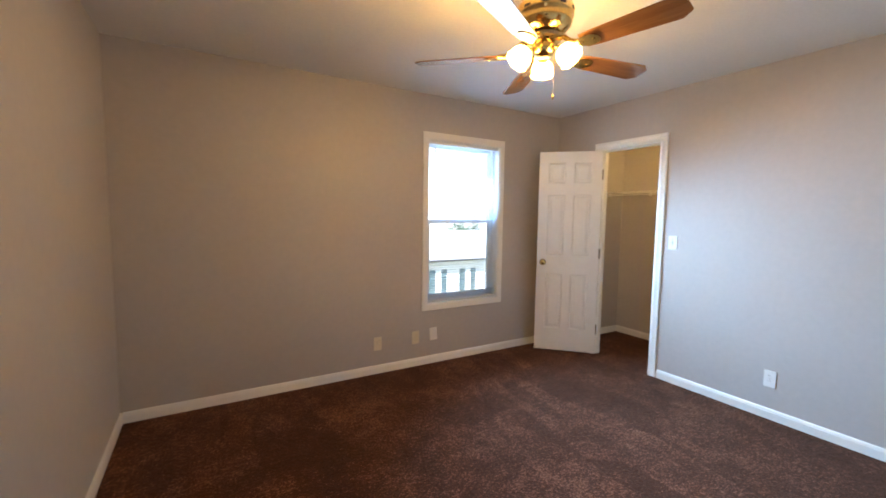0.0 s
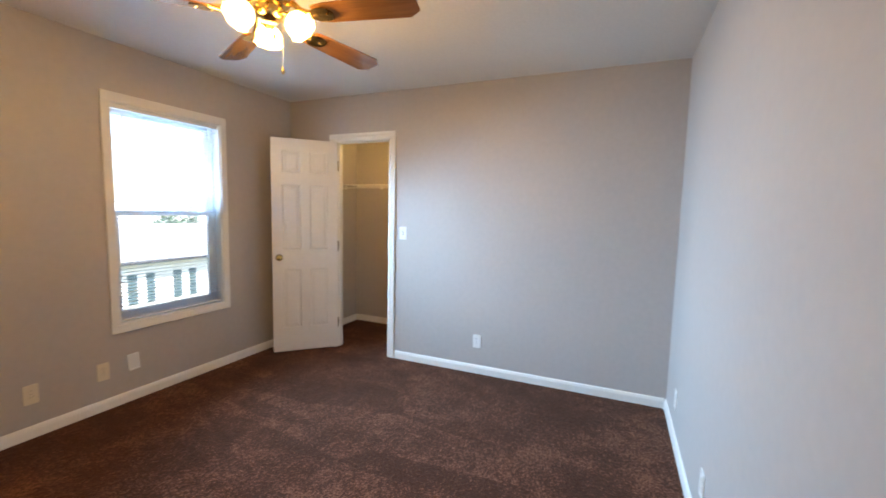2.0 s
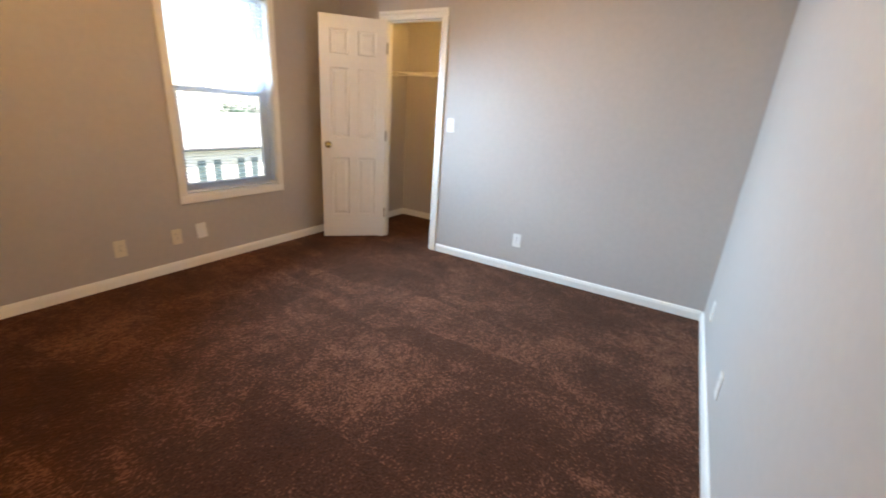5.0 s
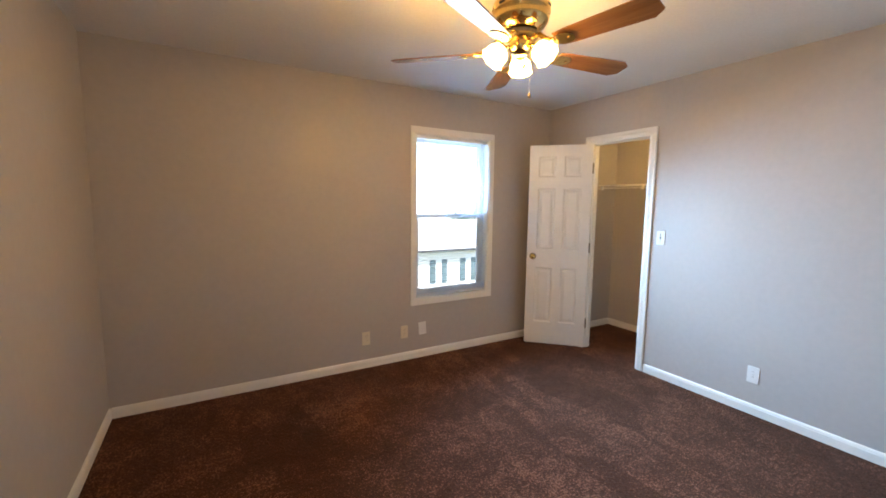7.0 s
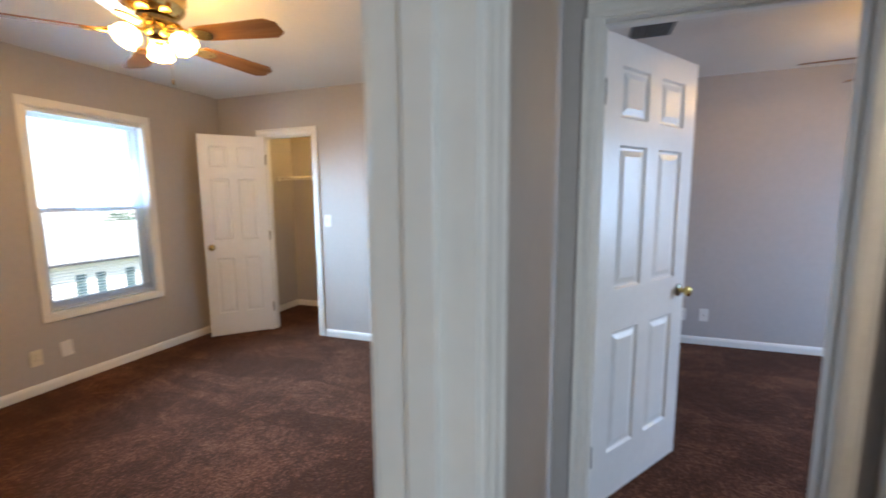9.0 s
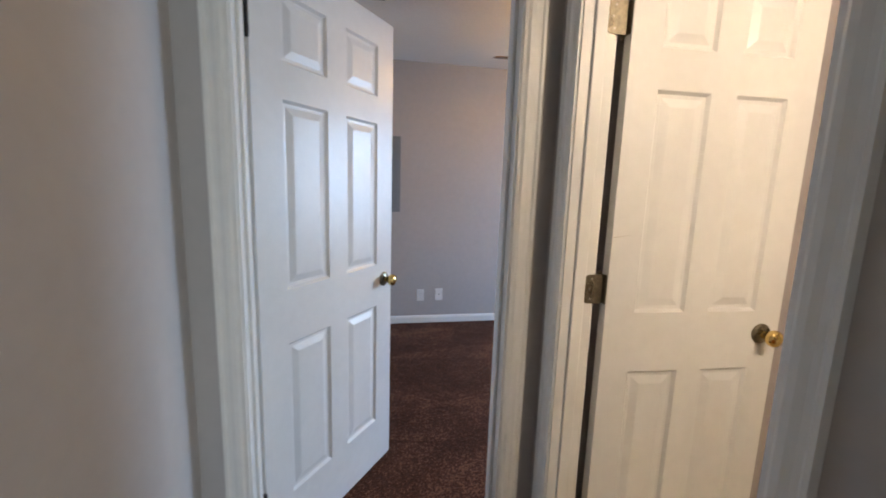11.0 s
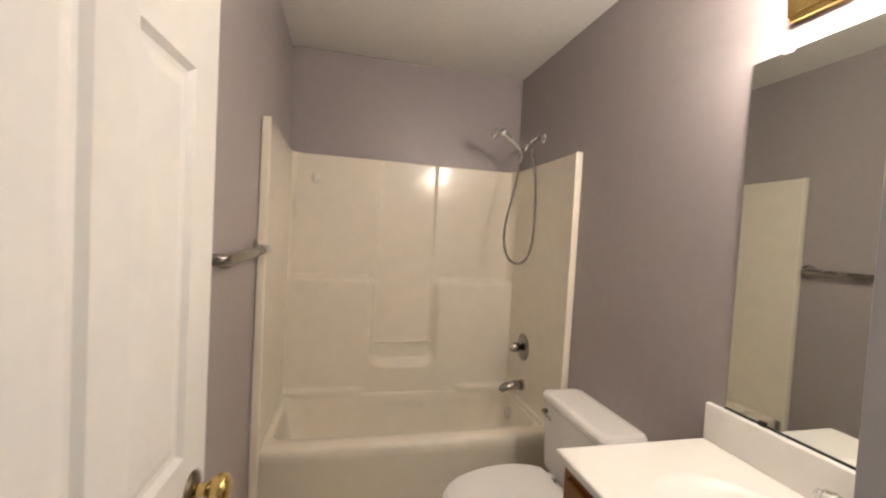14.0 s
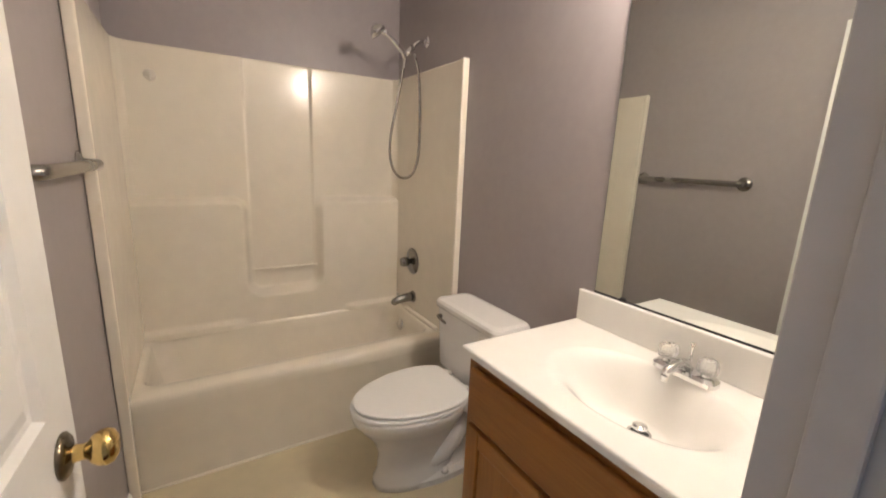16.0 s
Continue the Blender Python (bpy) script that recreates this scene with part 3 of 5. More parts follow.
# ---- window of the first bedroom ----
w1 = thing("window_1", "white vinyl double-hung window with painted picture-frame trim", "window", (0, 0, 0), kind="structure")
wx0, wx1, wz0, wz1 = WIN
for nm, lo, hi in (("trim", (wx0 - 0.05, NORTH - 0.016, wz0 - 0.052), (wx1 + 0.05, NORTH - 0.001, wz0 + 0.004)),
                   ("trim", (wx0 - 0.05, NORTH - 0.016, wz1 - 0.004), (wx1 + 0.05, NORTH - 0.001, wz1 + 0.056)),
                   ("trim", (wx0 - 0.05, NORTH - 0.015, wz0 + 0.004), (wx0 + 0.004, NORTH - 0.001, wz1 - 0.004)),
                   ("trim", (wx1 - 0.004, NORTH - 0.015, wz0 + 0.004), (wx1 + 0.05, NORTH - 0.001, wz1 - 0.004))):
    part(nm, box(lo, hi, 0.004), TRIM, w1)
# reveal boards
part("reveal", box((wx0, NORTH - 0.001, wz0), (wx0 + 0.012, NORTH + 0.075, wz1), 0.001, 1), VINYL, w1)
part("reveal", box((wx1 - 0.012, NORTH - 0.001, wz0), (wx1, NORTH + 0.075, wz1), 0.001, 1), VINYL, w1)
part("reveal", box((wx0 + 0.012, NORTH - 0.001, wz1 - 0.012), (wx1 - 0.012, NORTH + 0.075, wz1), 0.001, 1), VINYL, w1)
part("window_sill", box((wx0 + 0.012, NORTH - 0.001, wz0), (wx1 - 0.012, NORTH + 0.075, wz0 + 0.014), 0.002, 1), VINYL, w1)


def sash(parent, name, x0, x1, z0, z1, y0, y1, stile, rail0, rail1):
    ob = part(name, box((x0, y0, z0), (x0 + stile, y1, z1), 0.004), VINYL, parent)
    part("stile", box((x1 - stile, y0, z0), (x1, y1, z1), 0.004), VINYL, ob)
    part("rail", box((x0 + stile, y0, z0), (x1 - stile, y1, z0 + rail0), 0.004), VINYL, ob)
    part("rail", box((x0 + stile, y0, z1 - rail1), (x1 - stile, y1, z1), 0.004), VINYL, ob)
    pane = part("pane", box((x0 + stile - 0.004, (y0 + y1) / 2 - 0.002, z0 + rail0 - 0.004), (x1 - stile + 0.004, (y0 + y1) / 2 + 0.002, z1 - rail1 + 0.004)), GLASS, ob)
    pane.visible_shadow = False
    return ob


# master frame, then the two sashes
fy0, fy1 = NORTH + 0.076, NORTH + 0.148
part("window_frame", box((wx0, fy0, wz0), (wx0 + 0.03, fy1, wz1), 0.003), VINYL, w1)
part("window_frame", box((wx1 - 0.03, fy0, wz0), (wx1, fy1, wz1), 0.003), VINYL, w1)
part("window_frame", box((wx0 + 0.03, fy0, wz1 - 0.03), (wx1 - 0.03, fy1, wz1), 0.003), VINYL, w1)
part("window_frame", box((wx0 + 0.03, fy0, wz0), (wx1 - 0.03, fy1, wz0 + 0.03), 0.003), VINYL, w1)
sash(w1, "lower_sash", wx0 + 0.03, wx1 - 0.03, wz0 + 0.03, 1.355, fy0 + 0.002, fy0 + 0.033, 0.042, 0.045, 0.034)
sash(w1, "upper_sash", wx0 + 0.03, wx1 - 0.03, 1.318, wz1 - 0.03, fy0 + 0.036, fy0 + 0.068, 0.036, 0.034, 0.036)
lock = part("sash_lock", lathe([(0, 0), (0.016, 0), (0.016, 0.006), (0.008, 0.012), (0, 0.013)], Matrix.Translation((-1.36, fy0 + 0.018, 1.355))), VINYL, w1, smooth=False)

# mini-blind, slats turned level
blind = thing("mini_blind", "white vinyl mini-blind lowered with slats turned level", "blind", (0, 0, 0))
bx0, bx1, by = wx0 + 0.018, wx1 - 0.018, NORTH + 0.022
part("head_rail", box((bx0, by - 0.013, 2.040), (bx1, by + 0.013, 2.071), 0.003), VINYL, blind)
part("bottom_rail", box((bx0 + 0.002, by - 0.012, 0.585), (bx1 - 0.002, by + 0.012, 0.598), 0.004), VINYL, blind)
SLATS = 63
bm = bmesh.new()
n = 6
for x in (bx0 + 0.003, bx1 - 0.003):
    for k in range(n + 1):
        u = -1 + 2 * k / n
        bm.verts.new((x, by + 0.0125 * u, 0.0016 * (1 - u * u)))
        bm.verts.new((x, by + 0.0125 * u, 0.0016 * (1 - u * u) - 0.0006))
bm.verts.ensure_lookup_table()
row = 2 * (n + 1)
for k in range(n):
    a = 2 * k
    bm.faces.new([bm.verts[i] for i in (a, a + 2, row + a + 2, row + a)])
    bm.faces.new([bm.verts[i] for i in (a + 1, row + a + 1, row + a + 3, a + 3)])
first_slat = part("slat", bm, SLAT_VINYL, blind, at=Matrix.Translation((0, 0, 0.612)))
for k in range(1, SLATS):
    # the lowest slats lie closer together, in a loose stack
    z = 0.612 + 0.010 * min(k, 5) + 0.0236 * max(0, k - 5)
    again(first_slat, "slat", blind, Matrix.Translation((random.uniform(-0.001, 0.001), 0, z)))
for x in (bx0 + 0.1, (bx0 + bx1) / 2, bx1 - 0.1):
    part("ladder_cord", tube([(x, by - 0.0125, 0.59), (x, by - 0.0125, 2.05)], 0.0008, 5), PLASTIC, blind)
part("tilt_wand", tube([(bx0 + 0.06, by - 0.022, 2.03), (bx0 + 0.062, by - 0.022, 1.36)], 0.0035, 8), PLASTIC, blind, "clear plastic tilt wand")

# ---- outside ----
GRASS = textured("dry_lawn", (0.10, 0.12, 0.045), 0.9, amount=0.25, bump=0.3, scale=(20, 0.4), bump_scale=60)
SIDING = textured("white_lap_siding", (0.78, 0.78, 0.78), 0.6, amount=0.03, bump=0.1, scale=(20, 1))
ROOFING = textured("light_weathered_shingle", (0.55, 0.54, 0.53), 0.85, amount=0.12, bump=0.3, scale=(30, 2))
# Dark teal-grey paint, lightened: the window's bright veil is in this colour.
SHUTTER = textured("veiled_teal_grey_shutter", (0.10, 0.165, 0.19), 0.5, amount=0.05, bump=0.05)
LEAF = textured("tree_leaf", (0.10, 0.19, 0.12), 0.6, amount=0.3, bump=0, scale=(8, 2))
BARK = textured("tree_bark", (0.12, 0.09, 0.06), 0.9, amount=0.25, bump=0.5, bump_scale=40)
GROUND_Z = -3.2
setting("ground", box((-800, -800, GROUND_Z - 0.3), (800, 900, GROUND_Z)), GRASS, "dry grass lawn outside the window", "ground")
house = thing("neighbour_house", "white sided neighbouring house with dark shutters", "house", (8.0, 18.0, GROUND_Z))
part("wall", box((-13, 0, 0), (13, 8, 2.35)), SIDING, house)
for k in range(11):
    z = 0.15 + k * 0.2
    part("siding_board", prism([(0, 0), (-0.022, 0.0), (-0.004, 0.195), (0, 0.195)], -13, 13, Matrix(((0, 0, 1, 0), (1, 0, 0, -0.001), (0, 1, 0, z), (0, 0, 0, 1)))), SIDING, house)
part("roof", prism([(-0.45, 2.28), (-0.45, 2.38), (4.0, 3.62), (8.45, 2.38), (8.45, 2.28), (4.0, 3.5)], -13.4, 13.4, Matrix(((0, 0, 1, 0), (1, 0, 0, 0), (0, 1, 0, 0), (0, 0, 0, 1)))), ROOFING, house)
part("gutter", box((-13.4, -0.56, 2.26), (13.4, -0.45, 2.36), 0.02), textured("gutter_metal", (0.05, 0.055, 0.07), 0.5), house)
for cx in (-3.0, -1.2, 0.6, 2.4, 4.2, -5.6, 7.0):
    win = part("window", box((cx - 0.17, -0.05, 0.62), (cx + 0.17, -0.002, 1.78), 0.01), SIDING, house)
    for zz in (0.68, 1.22):
        part("pane", box((cx - 0.13, -0.056, zz), (cx + 0.13, -0.051, zz + 0.48)), VINYL, win)
    for sx in (-1, 1):
        sh = part("shutter", box((cx + sx * 0.34 - 0.165, -0.045, 0.58), (cx + sx * 0.34 + 0.165, -0.003, 1.80), 0.006), SHUTTER, house)
        lou = None
        for k in range(14):
            at = Matrix.Translation((cx + sx * 0.34, -0.048, 0.66 + k * 0.08))
            if lou is None:
                lou = part("louvre", box((-0.125, -0.01, -0.02), (0.125, 0.004, 0.02), 0.004, 1), SHUTTER, sh, at=at)
            else:
                again(lou, "louvre", sh, at)


def tree(place, height, spread, seed):
    rng = random.Random(seed)
    root = thing("tree", "leafy green tree behind the neighbouring roof", "tree", place, rng.uniform(0, 360))
    bm = bmesh.new()
    add_tube(bm, [(0, 0, 0), (0.08, 0.02, height * 0.3), (0.02, 0.1, height * 0.62), (0.1, 0.06, height * 0.92)], [0.24, 0.19, 0.12, 0.03], 9)
    tips = []
    for k in range(13):
        a, z = rng.uniform(0, 6.28), height * rng.uniform(0.38, 0.85)
        r = spread * rng.uniform(0.55, 1.0) * (1.15 - abs(z / height - 0.62))
        tip = (r * math.cos(a), r * math.sin(a), z + r * rng.uniform(0.2, 0.6))
        add_tube(bm, [(0.04, 0.03, z * 0.85), (tip[0] * 0.5, tip[1] * 0.5, z + 0.1), tip], [0.07, 0.045, 0.012], 6)
        tips.append(tip)
    part("trunk", bm, BARK, root)
    bm = bmesh.new()
    for k in range(1500):
        t = rng.choice(tips)
        c = Vector([t[i] * rng.uniform(0.55, 1.08) if i < 2 else t[i] + rng.gauss(0, 0.4) for i in range(3)]) + Vector([rng.gauss(0, 0.34) for _ in range(3)])
        m3 = Matrix.Translation(c) @ Euler([rng.uniform(0, 6.28) for _ in range(3)]).to_matrix().to_4x4()
        s = rng.uniform(0.07, 0.15)
        bm.faces.new([bm.verts.new(m3 @ Vector(p)) for p in ((-s, 0, 0), (0, -s * 0.5, 0.02), (s, 0, 0), (0, s * 0.5, 0.02))])
    part("crown", bm, LEAF, root)
    return root


tree((16.4, 31, GROUND_Z), 3.35, 1.0, 3)
tree((18.6, 33, GROUND_Z), 3.45, 1.0, 8)
# White blocks added in place of bright sky; they hide the lawn's horizon strip.
for hx_, w_ in ((6.0, 36.0), (44.0, 38.0)):
    far = thing("sky_stand_in_block", "made-up white block standing in for bright sky behind the roof", "house", (hx_, 40, GROUND_Z))
    part("wall", box((-w_ / 2, 0, 0), (w_ / 2, 8, 4.75)), SIDING, far)
    part("roof", box((-w_ / 2 - 0.05, -0.05, 4.75), (w_ / 2 + 0.05, 8.05, 4.95), 0.02), SIDING, far)

# ---- outlets and switches ----
def plate_mesh(w, h):
    return prism(arc(w / 2 - 0.006, h / 2 - 0.006, 0.006, 0, 90, 3) + arc(-w / 2 + 0.006, h / 2 - 0.006, 0.006, 90, 180, 3) + arc(-w / 2 + 0.006, -h / 2 + 0.006, 0.006, 180, 270, 3) + arc(w / 2 - 0.006, -h / 2 + 0.006, 0.006, 270, 360, 3), 0, 0.006, Matrix(((1, 0, 0, 0), (0, 0, 1, 0), (0, 1, 0, 0), (0, 0, 0, 1))), 0.0015, 2)


def outlet(place, turn, mat, label, group=""):
    """Local +y points out of the wall."""
    root = thing("wall_outlet", label, "outlet", place, turn, group)
    part("cover_plate", plate_mesh(0.072, 0.117), mat, root)
    for z in (0.0195, -0.0195):
        rec = part("receptacle", prism(arc(0, 0, 0.0165, 0, 360, 20)[:-1], 0.005, 0.0085, Matrix(((1, 0, 0, 0), (0, 0, 1, 0), (0, 1, 0, z), (0, 0, 0, 1)))), mat, root)
        for x in (-0.0062, 0.0062):
            part("slot", box((x - 0.0012, 0.008, z + 0.0005), (x + 0.0012, 0.0088, z + 0.0085)), SLOT, rec)
    part("screw", lathe([(0, 0.0), (0.003, 0.0), (0.0025, 0.0012), (0, 0.0016)], Matrix.Translation((0, 0.006, 0)) @ Matrix.Rotation(radians(-90), 4, "X"), 10), NICKEL, root)
    return root


def cable_plate(place, turn, label):
    root = thing("cable_plate", label, "wall plate", place, turn)
    part("cover_plate", plate_mesh(0.074, 0.12), PLASTIC, root)
    part("coax_jack", lathe([(0.0, 0.0), (0.0065, 0.0), (0.0065, 0.004), (0.0045, 0.004), (0.0045, 0.011), (0.0, 0.011)], Matrix.Translation((0, 0.006, 0)) @ Matrix.Rotation(radians(-90), 4, "X"), 12), NICKEL, root)
    for z in (0.042, -0.042):
        part("screw", lathe([(0, 0.0), (0.003, 0.0), (0.0025, 0.0012), (0, 0.0016)], Matrix.Translation((0, 0.006, z)) @ Matrix.Rotation(radians(-90), 4, "X"), 10), PLASTIC, root)
    return root


def blank_plate(place, turn, tilt, label):
    """A blank cover, screwed on a little askew, with a lip along its foot."""
    root = thing("blank_plate", label, "wall plate", place, turn)
    at = Matrix.Rotation(radians(tilt), 4, "Y")
    part("cover_plate", plate_mesh(0.078, 0.118), PLASTIC, root, at=at)
    part("lip", box((-0.036, 0.004, -0.0585), (0.036, 0.0125, -0.050), 0.002, 2), PLASTIC, root, at=at)
    for z in (0.042, -0.036):
        part("screw", lathe([(0, 0.0), (0.003, 0.0), (0.0025, 0.0012), (0, 0.0016)], at @ Matrix.Translation((0, 0.006, z)) @ Matrix.Rotation(radians(-90), 4, "X"), 10), PLASTIC, root)
    return root


def light_switch(place, turn, label, w=0.072, h=0.117):
    root = thing("light_switch", label, "switch", place, turn)
    part("cover_plate", plate_mesh(w, h), PLASTIC, root)
    part("toggle_slot", box((-0.0055, 0.0055, -0.0125), (0.0055, 0.0066, 0.0125), 0.0004, 1), SLOT, root)
    part("toggle", prism([(-0.005, -0.009), (0.005, -0.009), (0.0042, 0.002), (-0.0042, 0.002)], 0.003, 0.021, Matrix.Translation((0, 0, -0.001)) @ Matrix.Rotation(radians(-90 - 22), 4, "X") , 0.001, 1), PLASTIC, root)
    for z in (0.030, -0.030):
        part("screw", lathe([(0, 0.0), (0.0034, 0.0), (0.003, 0.0014), (0, 0.002)], Matrix.Translation((0, 0.006, z)) @ Matrix.Rotation(radians(-90), 4, "X"), 12), NICKEL, root)
    return root


outlet((EAST, 1.462, 0.285), 90, PLASTIC, "white duplex wall outlet low on the wall")
outlet((-2.113, NORTH, 0.265), 180, ALMOND, "almond duplex wall outlet low on the wall", "almond outlets under the window")
outlet((-1.744, NORTH, 0.268), 180, ALMOND, "almond duplex wall outlet low on the wall", "almond outlets under the window")
blank_plate((-1.556, NORTH, 0.280), 180, 4, "white blank wall plate set slightly askew below the window")
outlet((-1.325, 0.0, 0.262), 0, PLASTIC, "white duplex wall outlet low on the wall")
outlet((-0.45, 0.0, 0.262), 0, PLASTIC, "white duplex wall outlet low on the wall")
light_switch((-2.826, 0.0, 1.182), 0, "white toggle light switch beside the bedroom doorway", 0.079, 0.127)
light_switch((EAST, 2.205, 1.192), 90, "white toggle light switch beside the closet doorway")
outlet((BED_E, -1.126, 0.282), 90, PLASTIC, "white duplex wall outlet low on the wall")
cable_plate((BED_E, -1.312, 0.288), 90, "white coaxial cable plate low on the wall")

# ---- ceiling fans ----
def ceiling_fan(x, y, spin, kit_spin, label, lit):
    fan = thing("ceiling_fan", label, "ceiling fan", (x, y, H), 0, "brass ceiling fans")
    part("canopy", lathe([(0.0, -0.0005), (0.10, -0.0005), (0.112, -0.012), (0.106, -0.03), (0.112, -0.04), (0.0, -0.04)], steps=40), BRASS, fan, smooth=False)
    part("motor_housing", lathe([(0.0, -0.038), (0.095, -0.038), (0.128, -0.055), (0.138, -0.072), (0.138, -0.108), (0.130, -0.118), (0.133, -0.128), (0.128, -0.150), (0.104, -0.175), (0.072, -0.192), (0.0, -0.196)], steps=48), BRASS, fan, "polished brass motor housing", smooth=True)
    for k in range(10):
        a = radians(36 * k + 10)
        part("vent_slot", box((-0.016, -0.002, -0.006), (0.016, 0.002, 0.006), 0.001, 1), SLOT, fan, at=Matrix.Translation((0.1375 * math.cos(a), 0.1375 * math.sin(a), -0.09)) @ Matrix.Rotation(a + math.pi / 2, 4, "Z"))
    part("flywheel", lathe([(0.0, -0.196), (0.085, -0.196), (0.085, -0.214), (0.0, -0.214)], steps=32), AGED_BRASS, fan)
    part("switch_housing", lathe([(0.0, -0.214), (0.046, -0.214), (0.054, -0.226), (0.056, -0.262), (0.048, -0.280), (0.030, -0.292), (0.0, -0.294)], steps=32), BRASS, fan, smooth=True)
    r0, r1 = 0.212, 0.650
    outline = [(r0, -0.048), (r0 + 0.06, -0.056), (r1 - 0.045, -0.069), (r1 - 0.004, -0.040), (r1, -0.034), (r1, 0.034), (r1 - 0.004, 0.040), (r1 - 0.045, 0.069), (r0 + 0.06, 0.056), (r0, 0.048)]
    blade = iron = None
    for k in range(5):
        turn = Matrix.Rotation(radians(spin + 72 * k), 4, "Z")
        at = turn @ Matrix.Translation((0, 0, -0.278)) @ Matrix.Rotation(radians(-12), 4, "X")
        if blade is None:
            blade = part("blade", prism(outline, -0.003, 0.003, bevel=0.0012, segments=1), BLADE_WOOD, fan, "walnut-brown laminated fan blade", at)
            bm = bmesh.new()
            add_tube(bm, [(0.070, 0, 0.060), (0.11, 0, 0.052), (0.145, 0, 0.02), (0.18, 0, 0.007), (0.225, 0, 0.006)], [0.012, 0.012, 0.013, 0.012, 0.008], 10)
            bm2 = prism(arc(0.245, 0, 0.05, -120, 120, 12, 0.042) + [(0.19, 0.018), (0.17, 0.012), (0.17, -0.012), (0.19, -0.018)], -0.008, -0.0032)
            tmp = bpy.data.meshes.new("tmp")
            bm2.to_mesh(tmp)
            bm2.free()
            bm.from_mesh(tmp)
            bpy.data.meshes.remove(tmp)
            for sx in (0.215, 0.27):
                add_lathe(bm, [(0.0, -0.0115), (0.005, -0.0105), (0.0055, -0.008), (0.0, -0.008)], Matrix.Translation((sx, 0, 0)), 10)
            iron = part("blade_iron", bm, BRASS, fan, "brass blade bracket", at)
        else:
            again(blade, "blade", fan, at)
            again(iron, "blade_iron", fan, at)
    for k in range(3):
        turn = Matrix.Rotation(radians(kit_spin + 120 * k), 4, "Z")
        # arm, holder, bell shade with its scalloped lip, bulb
        arm = part("lamp_arm", tube([(0.03, 0, -0.262), (0.06, 0, -0.260), (0.080, 0, -0.267), (0.090, 0, -0.280)], 0.008, 10), BRASS, fan, at=turn)
        tilt = turn @ Matrix.Translation((0.088, 0, -0.266)) @ Matrix.Rotation(radians(-42), 4, "Y") @ Matrix.Scale(0.88, 4)
        part("shade_holder", lathe([(0.0, 0.004), (0.018, 0.004), (0.026, -0.006), (0.028, -0.022), (0.0, -0.022)], steps=24), BRASS, fan, at=tilt, smooth=True)
        bm = bmesh.new()
        prof = [(0.024, -0.014), (0.040, -0.022), (0.053, -0.036), (0.060, -0.054), (0.060, -0.072), (0.060, -0.088), (0.066, -0.098)]
        rings = []
        for r, z in prof + [(r - 0.003, z + 0.001) for r, z in reversed(prof)]:
            wave = max(0.0, (-z - 0.05) / 0.05) * 0.05
            rings.append([bm.verts.new((r * (1 + wave * math.cos(8 * a)) * math.cos(a), r * (1 + wave * math.cos(8 * a)) * math.sin(a), z)) for a in [2 * math.pi * i / 48 for i in range(48)]])
        for a, b in zip(rings, rings[1:]):
            for i in range(48):
                bm.faces.new((a[i], a[(i + 1) % 48], b[(i + 1) % 48], b[i]))
        bmesh.ops.recalc_face_normals(bm, faces=bm.faces)
        glass_shade = part("shade", bm, lit, fan, "lit frosted glass tulip shade", tilt, smooth=True)
        glass_shade.visible_shadow = False
        bulb = part("bulb", lathe([(0.0, -0.024), (0.012, -0.026), (0.014, -0.045), (0.024, -0.056), (0.027, -0.066), (0.020, -0.08), (0.0, -0.088)], steps=20), lit, fan, "lit warm bulb", tilt, smooth=True)
        bulb.visible_shadow = False
    for ang, length in ((328, 0.20), (25, 0.05)):
        cx, cy = 0.052 * math.cos(radians(ang)), 0.052 * math.sin(radians(ang))
        bm = bmesh.new()
        for k in range(int(length / 0.0045)):
            bmesh.ops.create_icosphere(bm, subdivisions=1, radius=0.0017, matrix=Matrix.Translation((cx, cy, -0.265 - k * 0.0045)))
        chain = part("pull_chain", bm, BRASS, fan, "beaded brass pull chain")
        part("pull_fob", lathe([(0.0, 0.0), (0.003, -0.002), (0.0065, -0.014), (0.007, -0.022), (0.004, -0.028), (0.0, -0.029)], Matrix.Translation((cx, cy, -0.265 - length)), 14), BRASS, chain)
    return fan


ceiling_fan(-1.93, 1.79, 64, 48, "brass ceiling fan with walnut blades and lit shades", SHADE_LIT)
ceiling_fan(-0.38, -2.05, 84, 200, "brass ceiling fan with lit shades in the second bedroom", SHADE_DIM)

# ---- closet shelf ----
shelf = thing("wire_shelf", "white coated wire shelf with hanging rail in the closet", "shelf", (0, 0, 0))
sx0, sx1, sz = 0.66, CL_E - 0.004, 1.68
for nm, x, z in (("front_wire", sx0, sz), ("hanging_rail", sx0, sz - 0.035), ("back_wire", sx1, sz)):
    part(nm, tube([(x, CL_S + 0.005, z), (x, CL_N - 0.005, z)], 0.0042, 8), PLASTIC, shelf)
wire = None
for k in range(56):
    at = Matrix.Translation((0, CL_S + 0.02 + k * 0.0253, 0))
    if wire is None:
        wire = part("cross_wire", tube([(sx1, 0, sz + 0.004), (sx0, 0, sz + 0.004), (sx0 - 0.003, 0, sz - 0.035)], 0.0016, 5), PLASTIC, shelf, at=at)
    else:
        again(wire, "cross_wire", shelf, at)
part("brace", tube([(sx0, 2.2, sz - 0.03), (sx1, 2.2, sz - 0.32)], 0.005, 8), PLASTIC, shelf)
for y in (2.2, 2.85, 3.34):
    part("clip", box((sx0 - 0.012, y - 0.012, sz - 0.052), (sx0 + 0.010, y + 0.012, sz - 0.012), 0.004), PLASTIC, shelf)

